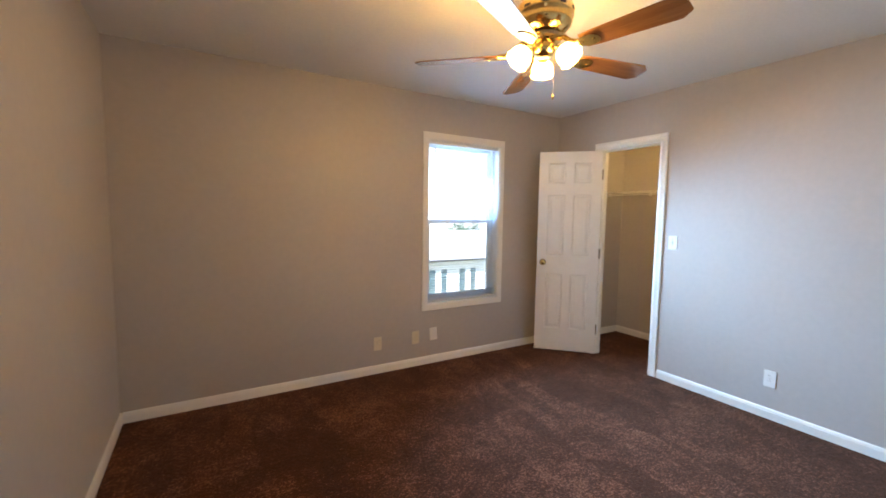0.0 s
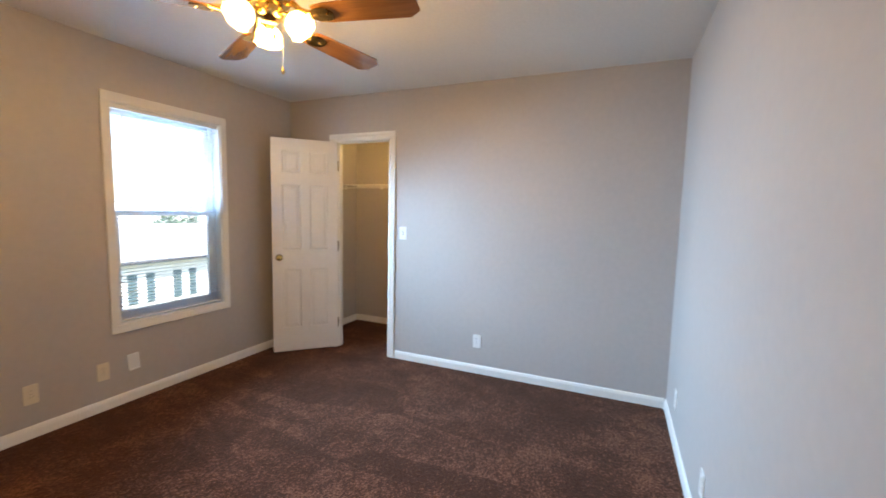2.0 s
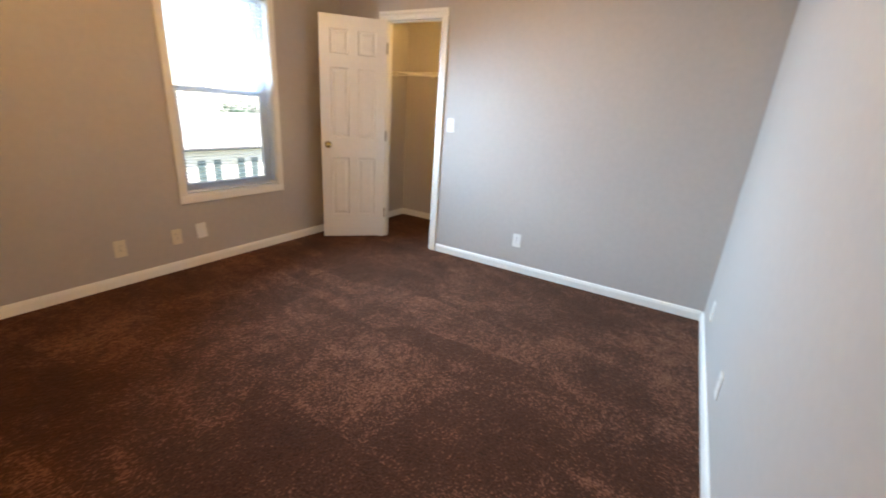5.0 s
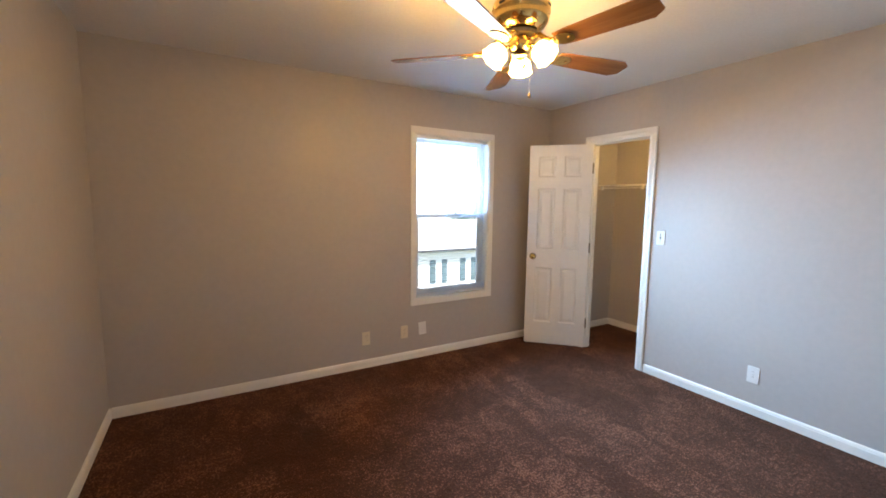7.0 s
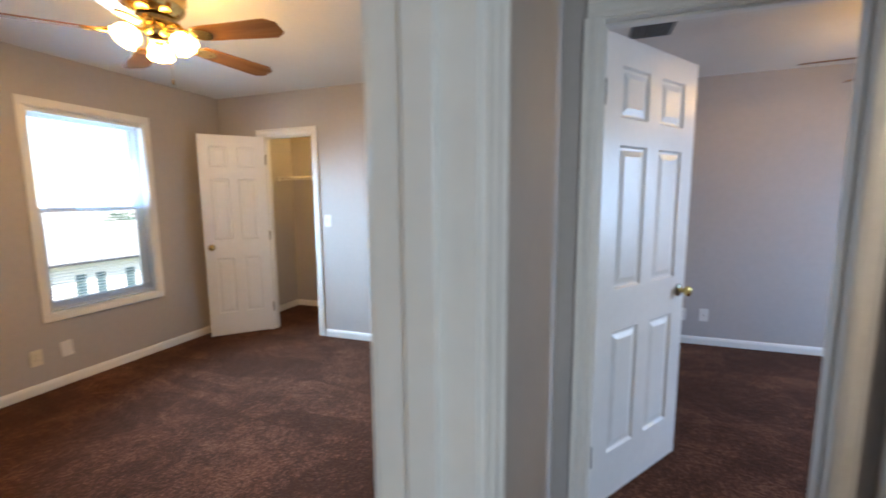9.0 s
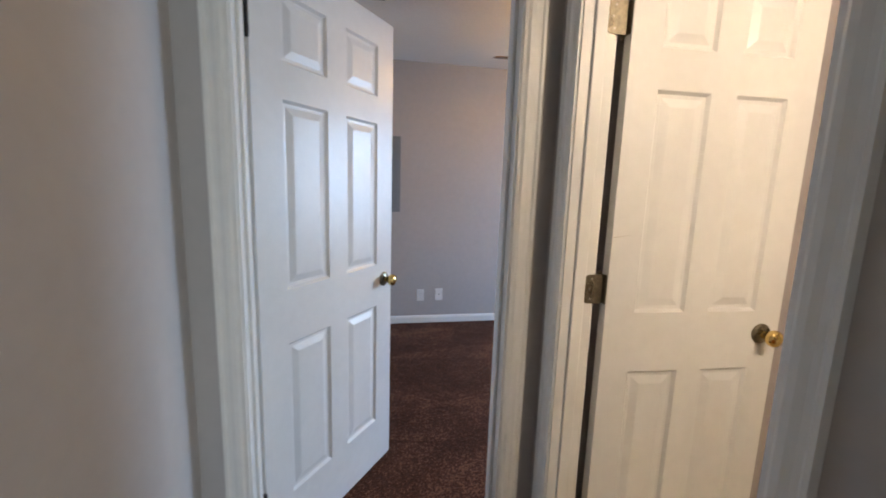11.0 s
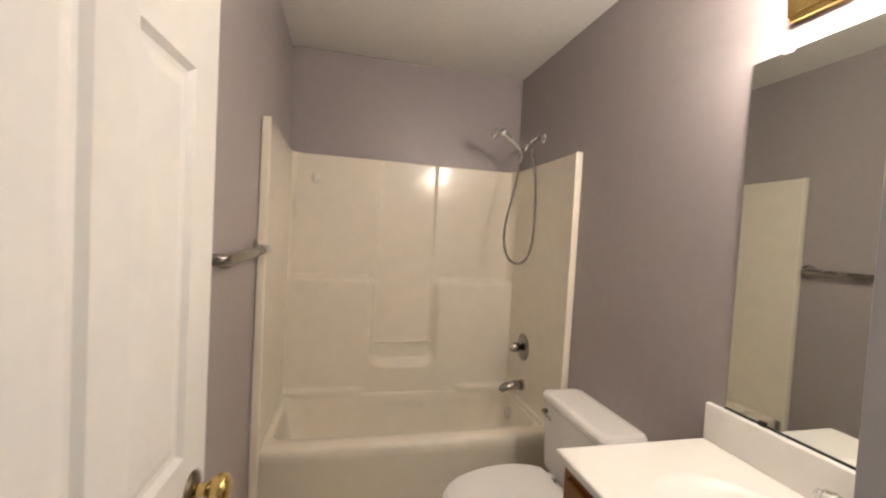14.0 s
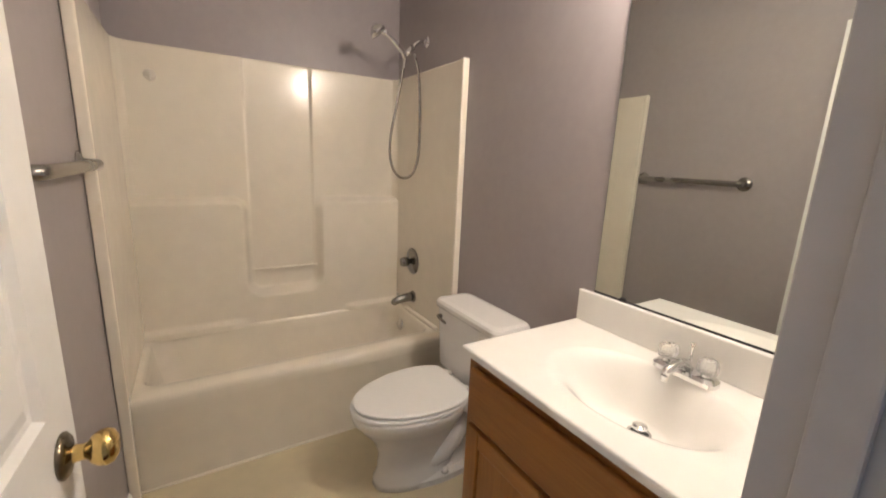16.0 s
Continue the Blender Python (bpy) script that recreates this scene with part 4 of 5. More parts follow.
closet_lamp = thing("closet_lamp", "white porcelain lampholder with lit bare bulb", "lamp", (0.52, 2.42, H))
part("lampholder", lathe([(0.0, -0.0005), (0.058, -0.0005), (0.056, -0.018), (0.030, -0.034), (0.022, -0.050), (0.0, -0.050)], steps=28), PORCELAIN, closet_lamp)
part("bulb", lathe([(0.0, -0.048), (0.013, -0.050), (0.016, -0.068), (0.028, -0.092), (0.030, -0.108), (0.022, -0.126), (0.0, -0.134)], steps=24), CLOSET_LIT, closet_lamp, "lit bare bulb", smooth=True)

# ---- second bedroom ----
panel = thing("electrical_panel", "grey enamelled steel electrical panel door with latch", "electrical panel", (BED_E, 0, 0))
part("cover", box((-0.012, -0.912, 1.105), (0, -0.552, 1.803), 0.003), GREY_METAL, panel)
part("panel_door", box((-0.018, -0.890, 1.15), (-0.0125, -0.575, 1.76), 0.002), GREY_METAL, panel)
part("latch", box((-0.026, -0.800, 1.40), (-0.0185, -0.770, 1.44), 0.003), SLOT, panel)

vent = thing("ceiling_register", "dark-slotted metal ceiling air register", "vent", (-0.42, -0.575, H))
part("frame", box((-0.14, -0.13, -0.006), (0.14, 0.13, -0.0005), 0.003), GREY_METAL, vent)
part("throat", box((-0.115, -0.105, -0.008), (0.115, 0.105, -0.0062)), SLOT, vent)
slat = None
for k in range(9):
    at = Matrix.Translation((0, -0.092 + k * 0.023, -0.010)) @ Matrix.Rotation(radians(35), 4, "X")
    if slat is None:
        slat = part("slat", box((-0.115, -0.008, -0.0008), (0.115, 0.008, 0.0008)), GREY_METAL, vent, at=at)
    else:
        again(slat, "slat", vent, at)

# ---- bathroom: tub and surround ----
def rounded(cx, cy, hx, hy, r, n=6):
    return arc(cx + hx - r, cy + hy - r, r, 0, 90, n) + arc(cx - hx + r, cy + hy - r, r, 90, 180, n) + arc(cx - hx + r, cy - hy + r, r, 180, 270, n) + arc(cx + hx - r, cy - hy + r, r, 270, 360, n)


def loft(loops, cap_first=False, cap_last=True):
    """Skins loops of points that all have the same count."""
    bm = bmesh.new()
    rings = [[bm.verts.new(p) for p in loop] for loop in loops]
    n = len(rings[0])
    for a, b in zip(rings, rings[1:]):
        for k in range(n):
            bm.faces.new((a[k], a[(k + 1) % n], b[(k + 1) % n], b[k]))
    if cap_first:
        bm.faces.new(rings[0][::-1])
    if cap_last:
        bm.faces.new(rings[-1])
    bmesh.ops.recalc_face_normals(bm, faces=bm.faces)
    return bm


TUB_F = -2.932
tub = thing("bathtub", "cream fibreglass bathtub with moulded wall surround", "bathtub", (0, 0, 0))
tx0, tx1, ty0 = BATH_W + 0.002, BATH_E - 0.002, BATH_S + 0.002
cx, cy, hx, hy = (tx0 + tx1) / 2, (ty0 + TUB_F) / 2, (tx1 - tx0) / 2, (TUB_F - ty0) / 2
# the basin: a narrow rim in front and at the ends, none at the back
basin_back, basin_front = ty0 + 0.097, TUB_F - 0.098
ix, iy, ax, ay = cx, (basin_back + basin_front) / 2, hx - 0.048, (basin_front - basin_back) / 2


def ring(ox, oy, ax, ay, r, z):
    return [(x, y, z) for x, y in rounded(ox, oy, ax, ay, r)]


part("tub_shell", loft([ring(cx, cy, hx, hy, 0.012, 0.0), ring(cx, cy, hx, hy - 0.004, 0.012, 0.31), ring(cx, cy, hx, hy + 0.006, 0.012, 0.345), ring(cx, cy, hx, hy + 0.006, 0.014, 0.385),
     ring(cx, cy, hx - 0.004, hy + 0.001, 0.016, 0.402), ring(cx, cy, hx - 0.014, hy - 0.012, 0.02, 0.408), ring(ix, iy, ax, ay, 0.07, 0.4065), ring(ix, iy, ax - 0.008, ay - 0.008, 0.075, 0.400),
     ring(ix, iy, ax - 0.014, ay - 0.014, 0.08, 0.388), ring(ix, iy, ax - 0.024, ay - 0.022, 0.09, 0.33), ring(ix, iy, ax - 0.065, ay - 0.05, 0.11, 0.16), ring(ix, iy, ax - 0.11, ay - 0.085, 0.12, 0.085), ring(ix, iy, ax - 0.2, ay - 0.155, 0.1, 0.068)]), ACRYLIC_TUB, tub, smooth=True)
# wall surround: a U in plan with rounded corners
SUR_F, SUR_T, sth = -2.882, 1.842, 0.030
inner = [(tx1 - sth, SUR_F)] + [(x, y) for x, y in arc(tx1 - sth - 0.07, ty0 + sth + 0.07, 0.07, 0, -90, 8)] + [(x, y) for x, y in arc(tx0 + sth + 0.07, ty0 + sth + 0.07, 0.07, 270, 180, 8)] + [(tx0 + sth, SUR_F)]
outer = [(tx0, SUR_F), (tx0, ty0), (tx1, ty0), (tx1, SUR_F)]
part("surround", prism(inner + outer, 0.405, SUR_T, bevel=0.006, segments=2), ACRYLIC_TUB, tub, "glossy cream moulded wall surround")
for x0, x1 in ((tx1 - sth - 0.006, tx1), (tx0, tx0 + sth + 0.006)):
    part("front_flange", box((x0, SUR_F + 0.0005, 0.0 if x0 > -2.5 else 0.40), (x1, SUR_F + 0.022, SUR_T + 0.003), 0.006, 3), ACRYLIC_TUB, tub)
back = ty0 + sth
CHANNEL, CHANNEL_HALF = -2.5635, 0.172


def ease(v, a, b):
    u = min(1.0, max(0.0, (v - a) / (b - a)))
    return u * u * (3 - 2 * u)


def relief_at(x, z):
    """How far the moulded back wall stands forward: two shoulders, a channel between them that ends in a soap niche, corner ledges."""
    off = abs(x - CHANNEL)
    upper = 0.011 * ease(off, CHANNEL_HALF - 0.006, CHANNEL_HALF + 0.008)
    if z > 0.85:
        r, top = 0.085, 1.134
        ax, az = CHANNEL_HALF + r - off, z - (top - r)
        sd = (math.hypot(ax, az) if ax > 0 and az > 0 else max(ax, az)) - r
        wide = 0.044
    else:
        r, low = 0.055, 0.600
        bx, bz = off - (CHANNEL_HALF - r), (low + r) - z
        sd = r - (math.hypot(bx, bz) if bx > 0 and bz > 0 else max(bx, bz))
        wide = 0.044
    u = min(1.0, max(0.0, -sd / wide))
    shoulder = 0.5 * u + 0.5 * u * u * (3 - 2 * u)
    depth = max(upper, 0.066 * shoulder)
    outer = ease(x, -2.36, -2.26) + 1 - ease(x, -2.99, -2.89)
    return 0.003 + depth + 0.026 * outer * (1 - ease(z, 0.424, 0.446))


bm = bmesh.new()
NX, NZ = 250, 200
grid = [[bm.verts.new((tx0 + 0.02 + (tx1 - tx0 - 0.04) * i / NX, back + relief_at(tx0 + 0.02 + (tx1 - tx0 - 0.04) * i / NX, z), z)) for i in range(NX + 1)] for z in [0.392 + (SUR_T - 0.398) * k / NZ for k in range(NZ + 1)]]
for low, high in zip(grid, grid[1:]):
    for i in range(NX):
        bm.faces.new((low[i], high[i], high[i + 1], low[i + 1]))
# the top edge turns back to the wall
rear = [bm.verts.new((v.co.x, back - 0.004, SUR_T - 0.004)) for v in grid[-1]]
for i in range(NX):
    bm.faces.new((grid[-1][i], rear[i], rear[i + 1], grid[-1][i + 1]))
part("moulded_back", bm, ACRYLIC_TUB, tub, "glossy moulded back wall with shoulders and soap niche", smooth=True)
part("end_ledge", box((tx0 + 0.006, -3.40, 0.40), (tx0 + 0.050, -3.005, 0.428), 0.011, 4), ACRYLIC_TUB, tub, smooth=True)
part("soap_lip", tube([(-2.384, back + 0.046, 0.716), (-2.56, back + 0.047, 0.715), (-2.744, back + 0.046, 0.716)], 0.0065, 10), ACRYLIC_TUB, tub)
part("caulk_line", tube([(tx1 - 0.004, TUB_F + 0.006, 0.006), (tx0 + 0.004, TUB_F + 0.006, 0.006)], 0.006, 8), ACRYLIC_TUB, tub, "cream caulk along the tub foot")

side = tx0 + sth
to_east = Matrix.Rotation(radians(90), 4, "Y")
valve = thing("shower_valve", "chrome shower valve with round escutcheon and knob", "faucet", (side, -3.335, 0.742))
part("escutcheon", lathe([(0.0, 0.0), (0.082, 0.0), (0.082, 0.003), (0.072, 0.010), (0.03, 0.014), (0.0, 0.014)], to_east, 40), NICKEL, valve, smooth=True)
part("handle", lathe([(0.0, 0.012), (0.018, 0.012), (0.018, 0.028), (0.027, 0.034), (0.030, 0.060), (0.026, 0.078), (0.0, 0.082)], to_east, 28), NICKEL, valve, smooth=True)
spout = thing("tub_spout", "chrome tub spout on the wall", "faucet", (side, -3.315, 0.505))
part("spout_body", tube([(0.0, 0, 0.012), (0.05, 0, 0.010), (0.10, 0, 0.004), (0.128, 0, -0.006), (0.138, 0, -0.022)], [0.029, 0.027, 0.025, 0.022, 0.016], 20), NICKEL, spout, smooth=True)
part("wall_ring", lathe([(0.0, 0.0), (0.036, 0.0), (0.036, 0.008), (0.028, 0.012), (0.0, 0.012)], Matrix.Translation((0, 0, 0.012)) @ to_east, 24), NICKEL, spout)
part("diverter", lathe([(0.0, 0.0), (0.004, 0.0), (0.004, 0.014), (0.008, 0.017), (0.008, 0.023), (0.0, 0.025)], Matrix.Translation((0.11, 0, 0.026)), 12), CHROME, spout)
over = thing("tub_overflow", "chrome overflow plate inside the tub", "drain", (tx0 + 0.088, -3.37, 0.318))
part("overflow_plate", lathe([(0.0, 0.0), (0.037, 0.0), (0.037, 0.003), (0.030, 0.009), (0.0, 0.011)], Matrix.Rotation(radians(90 - 8), 4, "Y"), 28), CHROME, over, smooth=True)

HOOK_PLASTIC = textured("greyed_plastic", (0.74, 0.69, 0.62), 0.4, amount=0.02, bump=0)
hook = thing("suction_hook", "white suction hook stuck on the tub surround", "hook", (-1.995, back + 0.0145, 1.70))
part("suction_cup", lathe([(0.0, 0.0), (0.026, 0.0), (0.022, 0.007), (0.008, 0.010), (0.0, 0.011)], Matrix.Rotation(radians(-90), 4, "X"), 20), HOOK_PLASTIC, hook, smooth=True)
part("hook_arm", tube([(0, 0.010, 0.012), (0, 0.014, -0.006), (0, 0.020, -0.024), (0, 0.030, -0.028), (0, 0.036, -0.016)], 0.0055, 8), HOOK_PLASTIC, hook, smooth=True)

shower = thing("hand_shower", "chrome hand shower with looped metal hose", "shower", (0, 0, 0))
arm_y = -3.29
part("wall_flange", lathe([(0.0, 0.0), (0.030, 0.0), (0.028, 0.006), (0.014, 0.012), (0.0, 0.012)], Matrix.Translation((BATH_W + 0.0005, arm_y, 2.002)) @ to_east, 24), CHROME, shower, smooth=True)
part("shower_arm", tube([(BATH_W + 0.004, arm_y, 2.002), (-3.26, arm_y, 2.0), (-3.225, arm_y, 1.975), (-3.205, arm_y, 1.950)], 0.0105, 12), CHROME, shower, smooth=True)
part("holder", tube([(-3.212, arm_y, 1.962), (-3.190, arm_y - 0.002, 1.932), (-3.176, arm_y - 0.004, 1.925)], [0.016, 0.018, 0.014], 14), CHROME, shower, smooth=True)
part("handle", tube([(-3.165, arm_y, 1.895), (-3.150, arm_y, 1.925), (-3.10, arm_y + 0.003, 1.968), (-3.055, arm_y + 0.006, 1.998), (-3.025, arm_y + 0.008, 2.008)], [0.010, 0.012, 0.012, 0.013, 0.018], 14), CHROME, shower, smooth=True)
part("spray_head", lathe([(0.0, 0.030), (0.018, 0.028), (0.034, 0.012), (0.043, -0.006), (0.042, -0.015), (0.0, -0.017)], Matrix.Translation((-3.0, arm_y + 0.008, 2.002)) @ Euler((radians(14), radians(38), 0)).to_matrix().to_4x4(), 28), CHROME, shower, smooth=True)
knots = [(-3.168, 1.90), (-3.150, 1.78), (-3.118, 1.62), (-3.090, 1.48), (-3.088, 1.37), (-3.115, 1.29), (-3.165, 1.255), (-3.222, 1.275), (-3.255, 1.35), (-3.266, 1.47), (-3.262, 1.66), (-3.245, 1.83), (-3.214, 1.925)]
fine = []
for i in range(len(knots) - 1):
    p0, p1, p2, p3 = (knots[max(0, min(len(knots) - 1, i + d))] for d in (-1, 0, 1, 2))
    for k in range(10):
        t = k / 10
        fine.append(tuple(0.5 * (2 * b + (c - a) * t + (2 * a - 5 * b + 4 * c - d) * t * t + (3 * b - a - 3 * c + d) * t ** 3) for a, b, c, d in zip(p0, p1, p2, p3)))
fine.append(knots[-1])
part("hose", tube([(x, arm_y - 0.012 + 0.024 * k / len(fine), z) for k, (x, z) in enumerate(fine)], [0.0082 if k % 2 else 0.0072 for k in range(len(fine))], 8), NICKEL, shower, "ribbed metal shower hose")

bar = thing("grab_bar", "brushed steel grab bar screwed to the wall", "grab bar", (0, 0, 0))
gz, gy0, gy1 = 1.305, -2.222, -2.825
gx = BATH_E - 0.050
bend = [(BATH_E - 0.004, gy0, gz), (gx + 0.014, gy0, gz), (gx + 0.004, gy0 - 0.005, gz), (gx, gy0 - 0.018, gz), (gx, (gy0 + gy1) / 2, gz), (gx, gy1 + 0.018, gz), (gx + 0.004, gy1 + 0.005, gz), (gx + 0.014, gy1, gz), (BATH_E - 0.004, gy1, gz)]
part("bar", tube(bend, 0.016, 16), NICKEL, bar, smooth=True)
for y in (gy0, gy1):
    part("flange", lathe([(0.0, 0.0), (0.039, 0.0), (0.038, 0.005), (0.024, 0.010), (0.017, 0.013), (0.0, 0.013)], Matrix.Translation((BATH_E - 0.0005, y, gz)) @ Matrix.Rotation(radians(-90), 4, "Y"), 28), NICKEL, bar, smooth=True)

# ---- toilet ----
toilet = thing("toilet", "white porcelain two-piece toilet with closed lid", "toilet", (BATH_W, -2.525, 0))


def egg(xb, xf, hw, z, n=36, flat=0.0):
    """An egg-shaped loop from xb at the back to xf at the front."""
    pts = []
    for k in range(n):
        a = 2 * math.pi * k / n
        c, s = math.cos(a), math.sin(a)
        x = (xb + xf) / 2 + (xf - xb) / 2 * c
        w = hw * (1.0 - 0.16 * c) * (abs(s) ** 0.86) * (1 if s >= 0 else -1)
        pts.append((max(x, xb + flat), w, z * 0.945))
    return pts


part("bowl", loft([egg(0.235, 0.612, 0.112, 0.0), egg(0.232, 0.610, 0.112, 0.03), egg(0.245, 0.592, 0.098, 0.07), egg(0.25, 0.588, 0.092, 0.16), egg(0.235, 0.615, 0.112, 0.235), egg(0.215, 0.665, 0.155, 0.30), egg(0.205, 0.698, 0.178, 0.345), egg(0.20, 0.705, 0.184, 0.378), egg(0.205, 0.700, 0.180, 0.388)], True), PORCELAIN, toilet, smooth=True)
part("rear_deck", box((0.03, -0.155, 0.315), (0.26, 0.155, 0.371), 0.02, 3), PORCELAIN, toilet, smooth=False)
for s in (1, -1):
    part("trapway", tube([(0.44, s * 0.035, 0.065), (0.38, s * 0.058, 0.085), (0.32, s * 0.072, 0.115), (0.27, s * 0.075, 0.17), (0.22, s * 0.07, 0.23), (0.17, s * 0.06, 0.29)], [0.030, 0.042, 0.046, 0.046, 0.044, 0.04], 16), PORCELAIN, toilet, smooth=True)
    part("bolt_cap", lathe([(0.0, 0.022), (0.008, 0.020), (0.014, 0.010), (0.015, 0.0), (0.0, 0.0)], Matrix.Translation((0.33, s * 0.118, 0.045)), 16), PORCELAIN, toilet, smooth=True)
part("foot", loft([egg(0.10, 0.60, 0.125, 0.0), egg(0.10, 0.60, 0.125, 0.03), egg(0.12, 0.585, 0.105, 0.05)], True), PORCELAIN, toilet, smooth=False)
part("seat", loft([egg(0.185, 0.700, 0.178, 0.389, flat=0.05), egg(0.182, 0.705, 0.184, 0.394, flat=0.05), egg(0.182, 0.705, 0.184, 0.402, flat=0.05), egg(0.186, 0.700, 0.180, 0.408, flat=0.05)], True), PLASTIC, toilet, "white plastic toilet seat", smooth=False)
lid_loops = [egg(0.172, 0.690, 0.176, 0.409, flat=0.055), egg(0.170, 0.694, 0.180, 0.413, flat=0.055), egg(0.170, 0.694, 0.180, 0.422, flat=0.055), egg(0.174, 0.688, 0.175, 0.426, flat=0.055)]
part("seat_lid", loft(lid_loops, True), PLASTIC, toilet, "closed white plastic toilet lid")
for s in (1, -1):
    part("seat_hinge", box((0.196, s * 0.075 - 0.018, 0.366), (0.232, s * 0.075 + 0.018, 0.397), 0.006), PLASTIC, toilet)
tank_bm = loft([[(x, y, z) for x, y in rounded(0.105, 0, hx_, hy_, 0.03)] for hx_, hy_, z in ((0.078, 0.205, 0.372), (0.082, 0.212, 0.385), (0.090, 0.228, 0.672))], True)
part("tank", tank_bm, PORCELAIN, toilet, smooth=False)
part("tank_lid", loft([[(x, y, z) for x, y in rounded(0.104, 0, hx_, hy_, 0.034)] for hx_, hy_, z in ((0.096, 0.235, 0.672), (0.101, 0.240, 0.680), (0.101, 0.240, 0.698), (0.094, 0.233, 0.710), (0.07, 0.21, 0.714))], True), PORCELAIN, toilet, smooth=False)
part("flush_lever", tube([(0.190, -0.185, 0.632), (0.212, -0.185, 0.632), (0.216, -0.17, 0.630), (0.214, -0.115, 0.622)], [0.012, 0.009, 0.007, 0.006], 10), NICKEL, toilet, smooth=True)
part("supply_line", tube([(0.02, 0.17, 0.16), (0.06, 0.18, 0.17), (0.085, 0.175, 0.26), (0.09, 0.165, 0.375)], 0.005, 8), NICKEL, toilet)

# ---- vanity ----
VY0, VY1 = -2.050, BATH_N - 0.002
vx0, vx1 = BATH_W + 0.002, -2.806
vanity = thing("vanity_cabinet", "honey oak vanity cabinet under the sink top", "cabinet", (0, 0, 0))
part("body", box((vx0, VY0 + 0.016, 0.09), (vx1 - 0.019, VY1 - 0.016, 0.66), 0.001, 1), OAK, vanity)
for y in (VY0, VY1 - 0.016):
    part("side_panel", box((vx0, y, 0.09), (vx1 - 0.019, y + 0.016, 0.803), 0.001, 1), OAK, vanity)
part("toe_kick", box((vx0, VY0 + 0.005, 0.0), (vx1 - 0.075, VY1, 0.09)), OAK, vanity)
OAK_Y = wood("honey_oak_cross_grain", (0.37, 0.150, 0.028), (0.22, 0.075, 0.011), 0.38, along=1)
for nm, y0, y1, z0, z1, mt in (("face_stile", VY0, VY0 + 0.040, 0.09, 0.803, OAK), ("face_stile", VY1 - 0.04, VY1, 0.09, 0.803, OAK), ("face_rail", VY0 + 0.04, VY1 - 0.04, 0.763, 0.803, OAK_Y), ("face_rail", VY0 + 0.04, VY1 - 0.04, 0.575, 0.615, OAK_Y), ("face_rail", VY0 + 0.04, VY1 - 0.04, 0.09, 0.13, OAK_Y)):
    part(nm, box((vx1 - 0.019, y0, z0), (vx1, y1, z1), 0.001, 1), mt, vanity)


def oak_front(name, y0, y1, z0, z1, knob=None):
    """A drawer front or a door: a frame round a sunk panel."""
    w = 0.055 if z1 - z0 > 0.3 else 0.0
    if not w:
        return part(name, box((vx1 + 0.0005, y0, z0), (vx1 + 0.019, y1, z1), 0.006, 3), OAK_Y, vanity)
    d = part(name, box((vx1 + 0.0005, y0, z0), (vx1 + 0.019, y0 + w, z1), 0.004, 2), OAK, vanity)
    part("stile", box((vx1 + 0.0005, y1 - w, z0), (vx1 + 0.019, y1, z1), 0.004, 2), OAK, d)
    part("rail", box((vx1 + 0.0005, y0 + w, z0), (vx1 + 0.019, y1 - w, z0 + w), 0.004, 2), OAK_Y, d)
    part("rail", box((vx1 + 0.0005, y0 + w, z1 - w), (vx1 + 0.019, y1 - w, z1), 0.004, 2), OAK_Y, d)
    part("panel", box((vx1 + 0.0005, y0 + w - 0.003, z0 + w - 0.003), (vx1 + 0.010, y1 - w + 0.003, z1 - w + 0.003), 0.001, 1), OAK, d)
    return d


mid = (VY0 + VY1) / 2
oak_front("drawer_front", VY0 + 0.028, VY1 - 0.028, 0.602, 0.772)
oak_front("cabinet_door", VY0 + 0.028, mid - 0.003, 0.118, 0.588)
oak_front("cabinet_door", mid + 0.003, VY1 - 0.028, 0.118, 0.588)

top = thing("countertop", "cream cultured marble sink top with oval basin", "countertop", (0, 0, 0))
ox0, ox1, oy0, oy1, tz = BATH_W + 0.002, -2.784, -2.067, BATH_N - 0.001, 0.826
bcx, bcy, bax, bay = -3.032, -1.662, 0.166, 0.230
N = 64
def edge_point(a):
    c, s = math.cos(a), math.sin(a)
    k = min([((ox1 if c > 0 else ox0) - bcx) / c if abs(c) > 1e-6 else 9e9, ((oy1 if s > 0 else oy0) - bcy) / s if abs(s) > 1e-6 else 9e9])
    return bcx + k * c, bcy + k * s


angles = [2 * math.pi * k / N for k in range(N)] + [math.atan2(y - bcy, x - bcx) % (2 * math.pi) for x in (ox0, ox1) for y in (oy0, oy1)]
angles = sorted(angles)
rim = [edge_point(a) for a in angles]


def oval(f, z, dx=0.0):
    return [(bcx + dx + bax * f * math.cos(a), bcy + bay * f * math.sin(a), z) for a in angles]


def pulled(d, z):
    return [(min(ox1 - d, max(ox0 + d, x)), min(oy1 - d, max(oy0 + d, y)), z) for x, y in rim]


rings = [pulled(0.0, 0.804), pulled(0.0, tz - 0.006), pulled(0.0018, tz - 0.0018), pulled(0.006, tz)]
for k in range(19):
    f = 1.10 - k * 0.053
    u = min(1.0, (1.10 - f) / 0.78)
    rings.append(oval(f, tz - 0.140 * u * u * (3 - 2 * u), -0.045 * u))
bm = loft(rings)
for f in bm.faces:
    c = f.calc_center_median()
    f.smooth = ((c.x - bcx) / bax) ** 2 + ((c.y - bcy) / bay) ** 2 < 1.35
part("sink_top", bm, MARBLE_TOP, top)
part("backsplash", box((ox0, oy0 + 0.002, tz - 0.001), (ox0 + 0.022, oy1, 0.938), 0.005, 3), MARBLE_TOP, top)
dx, dy = bcx - 0.045, bcy
drain = thing("sink_drain", "chrome pop-up drain in the sink basin", "drain", (dx, dy, tz - 0.1395))
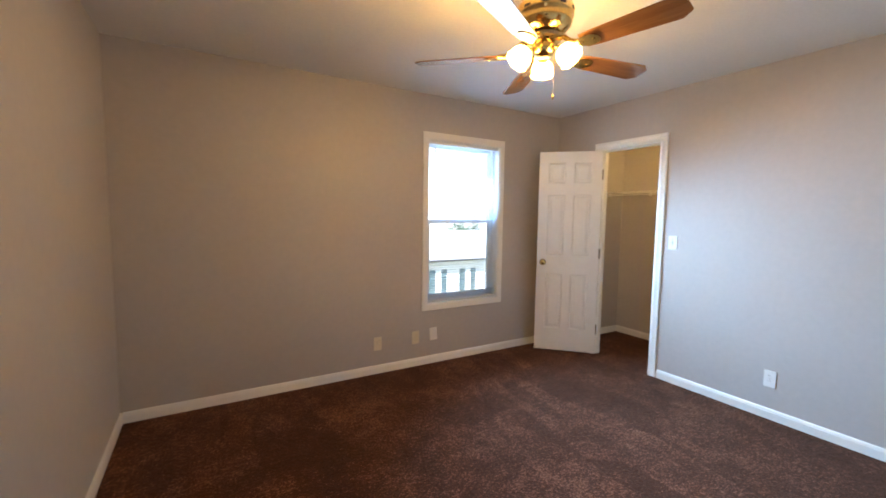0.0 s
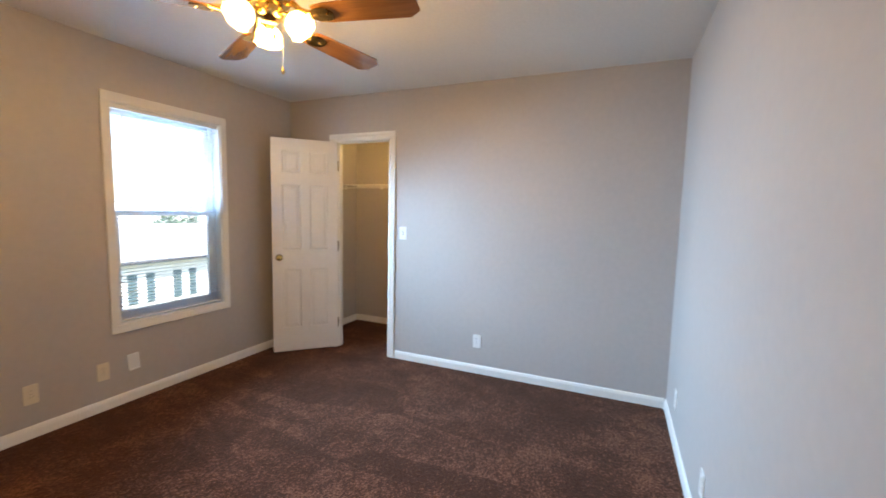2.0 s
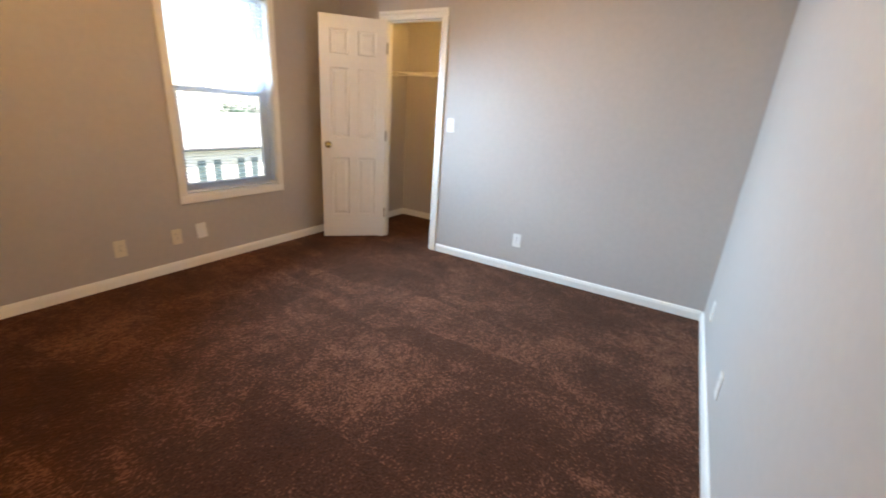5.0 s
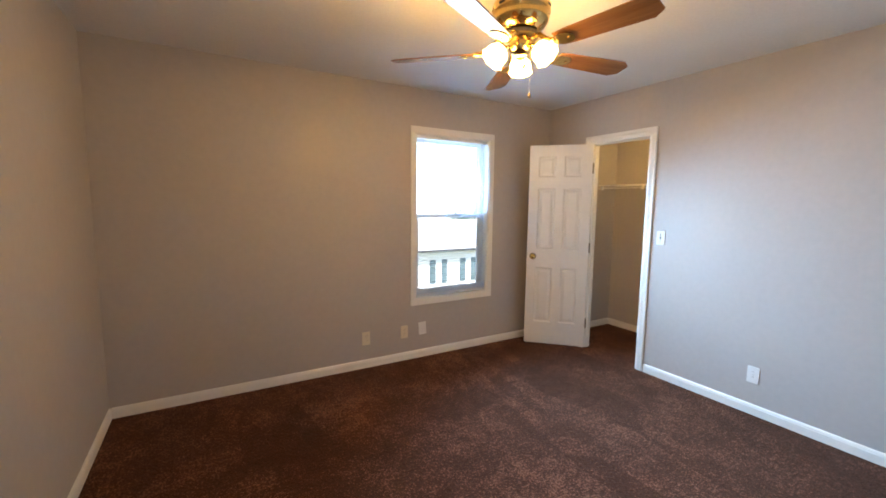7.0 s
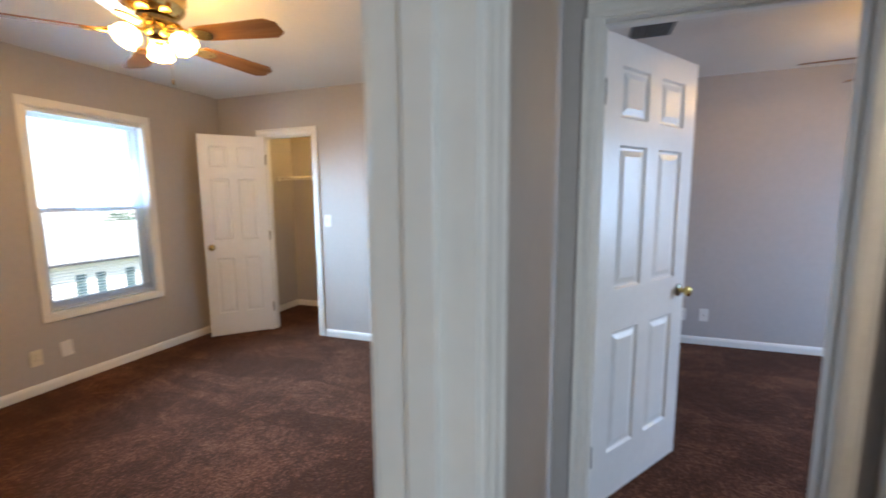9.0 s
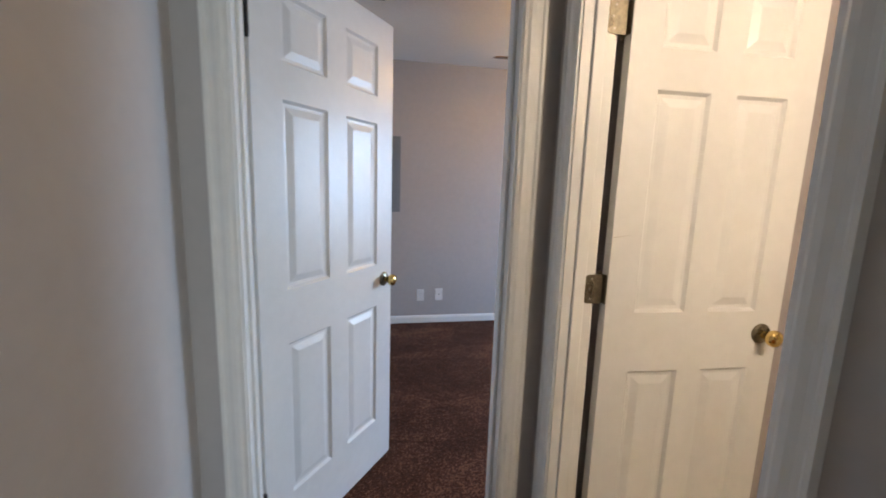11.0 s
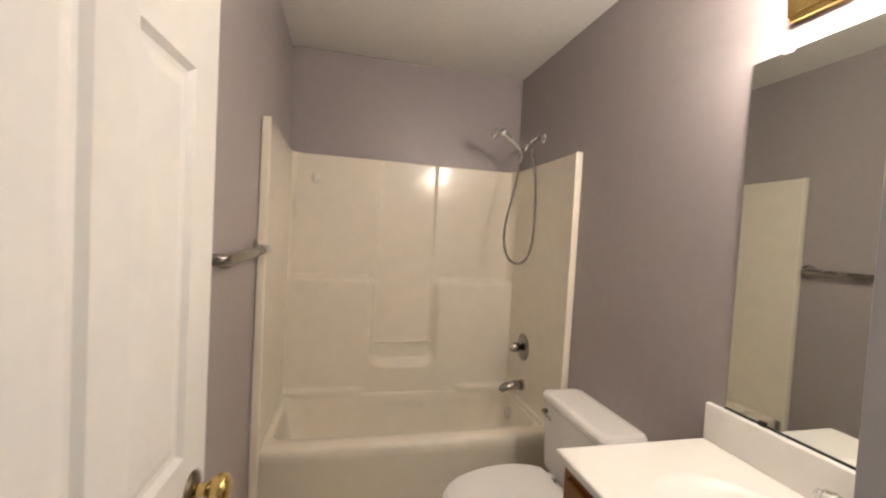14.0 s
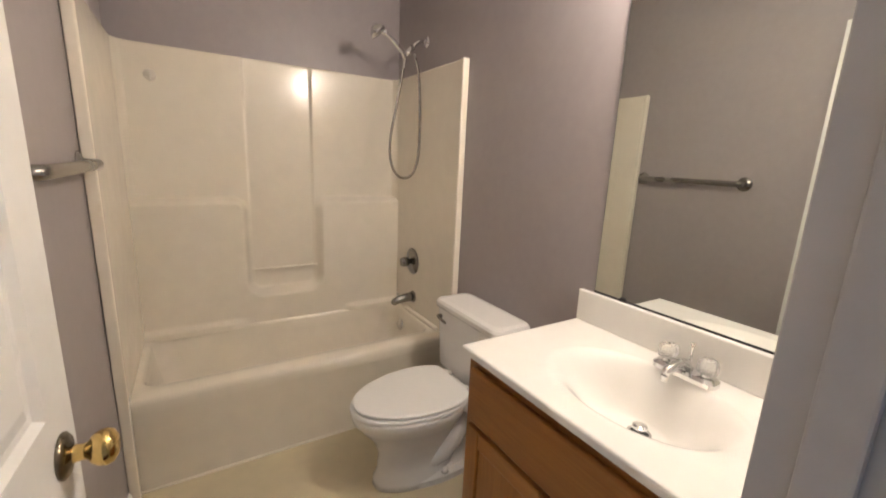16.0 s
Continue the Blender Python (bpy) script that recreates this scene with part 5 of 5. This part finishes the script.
part("drain_flange", lathe([(0.023, 0.0006), (0.031, 0.0006), (0.030, 0.003), (0.025, 0.004), (0.023, 0.001), (0.023, 0.0006)], steps=28), CHROME, drain)
part("drain_well", lathe([(0.0, 0.0012), (0.0235, 0.0012), (0.0235, 0.0004), (0.0, 0.0004)], steps=28), SLOT, drain)
part("stopper", lathe([(0.0, 0.004), (0.010, 0.004), (0.010, 0.016), (0.019, 0.018), (0.019, 0.023), (0.012, 0.026), (0.0, 0.026)], steps=24), CHROME, drain, smooth=False)

faucet = thing("sink_faucet", "chrome centreset faucet with clear acrylic knobs", "faucet", (-3.222, -1.645, tz))
part("base_plate", loft([[(x, y, z) for x, y in rounded(0, 0, ax_, ay_, 0.022)] for ax_, ay_, z in ((0.030, 0.082, 0.0005), (0.030, 0.082, 0.012), (0.024, 0.074, 0.022))], True), CHROME, faucet, smooth=False)
part("spout", tube([(0.0, 0, 0.015), (0.012, 0, 0.034), (0.045, 0, 0.044), (0.085, 0, 0.036), (0.102, 0, 0.026)], [0.020, 0.018, 0.015, 0.0125, 0.011], 16), CHROME, faucet, smooth=True)
part("aerator", lathe([(0.0, 0.0), (0.010, 0.0), (0.010, 0.014), (0.0, 0.014)], Matrix.Translation((0.098, 0, 0.010)), 16), CHROME, faucet)
for s in (1, -1):
    part("knob_stem", lathe([(0.0, 0.018), (0.014, 0.018), (0.012, 0.030), (0.0, 0.030)], Matrix.Translation((0, s * 0.052, 0)), 18), CHROME, faucet)
    rings = []
    for r, z in ((0.010, 0.028), (0.022, 0.032), (0.026, 0.046), (0.024, 0.062), (0.018, 0.068)):
        rings.append([(r * (1 + 0.07 * math.cos(8 * a)) * math.cos(a), s * 0.052 + r * (1 + 0.07 * math.cos(8 * a)) * math.sin(a), z) for a in [2 * math.pi * k / 48 for k in range(48)]])
    part("knob", loft(rings, True), ACRYLIC_CLEAR, faucet, "clear fluted acrylic knob", smooth=False)
    part("knob_cap", lathe([(0.0, 0.069), (0.010, 0.069), (0.009, 0.072), (0.0, 0.073)], Matrix.Translation((0, s * 0.052, 0)), 16), CHROME, faucet)
part("lift_rod", tube([(-0.018, 0, 0.018), (-0.018, 0, 0.078)], 0.0028, 8), CHROME, faucet)
part("lift_knob", lathe([(0.0, 0.076), (0.004, 0.077), (0.0065, 0.083), (0.0065, 0.088), (0.0, 0.090)], Matrix.Translation((-0.018, 0, 0)), 14), CHROME, faucet, smooth=True)

# ---- mirror and light bar ----
mirror = thing("wall_mirror", "frameless plate mirror above the vanity with clips", "mirror", (0, 0, 0))
my0, my1, mz0, mz1 = -2.012, -1.292, 0.944, 1.935
part("mirror_plate", box((BATH_W + 0.0008, my0, mz0), (BATH_W + 0.006, my1, mz1), 0.0008, 1), MIRROR, mirror)
part("mirror_edge", box((BATH_W + 0.0006, my0 - 0.0018, mz0), (BATH_W + 0.005, my0 - 0.0002, mz1)), textured("mirror_edge_grey", (0.25, 0.27, 0.26), 0.4), mirror)
part("bottom_channel", box((BATH_W + 0.0006, my0, mz0 - 0.006), (BATH_W + 0.008, my1, mz0 - 0.0003)), DARK_HINGE, mirror)
for y in (my0 + 0.095, my1 - 0.09):
    part("clip", box((BATH_W + 0.0006, y - 0.012, mz1 - 0.008), (BATH_W + 0.011, y + 0.012, mz1 + 0.012), 0.003), PLASTIC, mirror)
for y in (my0 + 0.11, my1 - 0.05):
    part("clip", box((BATH_W + 0.0006, y - 0.010, mz0 - 0.008), (BATH_W + 0.011, y + 0.010, mz0 + 0.007), 0.003), DARK_HINGE, mirror)

light_bar = thing("vanity_light", "polished brass vanity light bar with globe bulbs", "lamp", (BATH_W, -1.605, 2.062))
part("back_plate", prism([(0.0005, -0.062), (0.020, -0.062), (0.032, -0.050), (0.034, 0.0), (0.032, 0.050), (0.020, 0.062), (0.0005, 0.062)], -0.305, 0.305, Matrix(((1, 0, 0, 0), (0, 0, 1, 0), (0, 1, 0, 0), (0, 0, 0, 1))), 0.002, 1), BRASS, light_bar)
for k in range(4):
    y = -0.228 + 0.152 * k
    part("socket", lathe([(0.0, 0.030), (0.030, 0.034), (0.028, 0.040), (0.021, 0.046), (0.020, 0.072), (0.0, 0.072)], Matrix.Translation((0, y, 0)) @ to_east, 24), BRASS, light_bar, smooth=False)
    prof = [(0.0, 0.070), (0.014, 0.070), (0.017, 0.078)] + [(0.034 * math.sin(radians(a)), 0.110 - 0.034 * math.cos(radians(a))) for a in range(30, 181, 15)]
    globe = part("globe_bulb", lathe(prof[:-1] + [(0.0, 0.144)], Matrix.Translation((0, y, 0)) @ to_east, 28), BULB_LIT, light_bar, "lit white globe bulb", smooth=True)
    globe.visible_shadow = False

exhaust = thing("exhaust_fan_grille", "white plastic bathroom exhaust fan grille", "vent", (-3.022, -2.612, H))
part("grille_frame", loft([[(x, y, z) for x, y in rounded(0, 0, a, a, 0.006)] for a, z in ((0.117, -0.0005), (0.117, -0.006), (0.108, -0.014), (0.085, -0.0155))], True), PLASTIC, exhaust)
for s in (1, -1):
    for k in range(7):
        half = 0.078 - k * 0.0108
        part("slot", box((s * (0.075 - k * 0.0105) - 0.0022, -half, -0.0168), (s * (0.075 - k * 0.0105) + 0.0022, half, -0.0157)), SLOT, exhaust)
part("centre_screw", lathe([(0.0, -0.019), (0.005, -0.018), (0.006, -0.0156), (0.0, -0.0156)], steps=12), PLASTIC, exhaust)
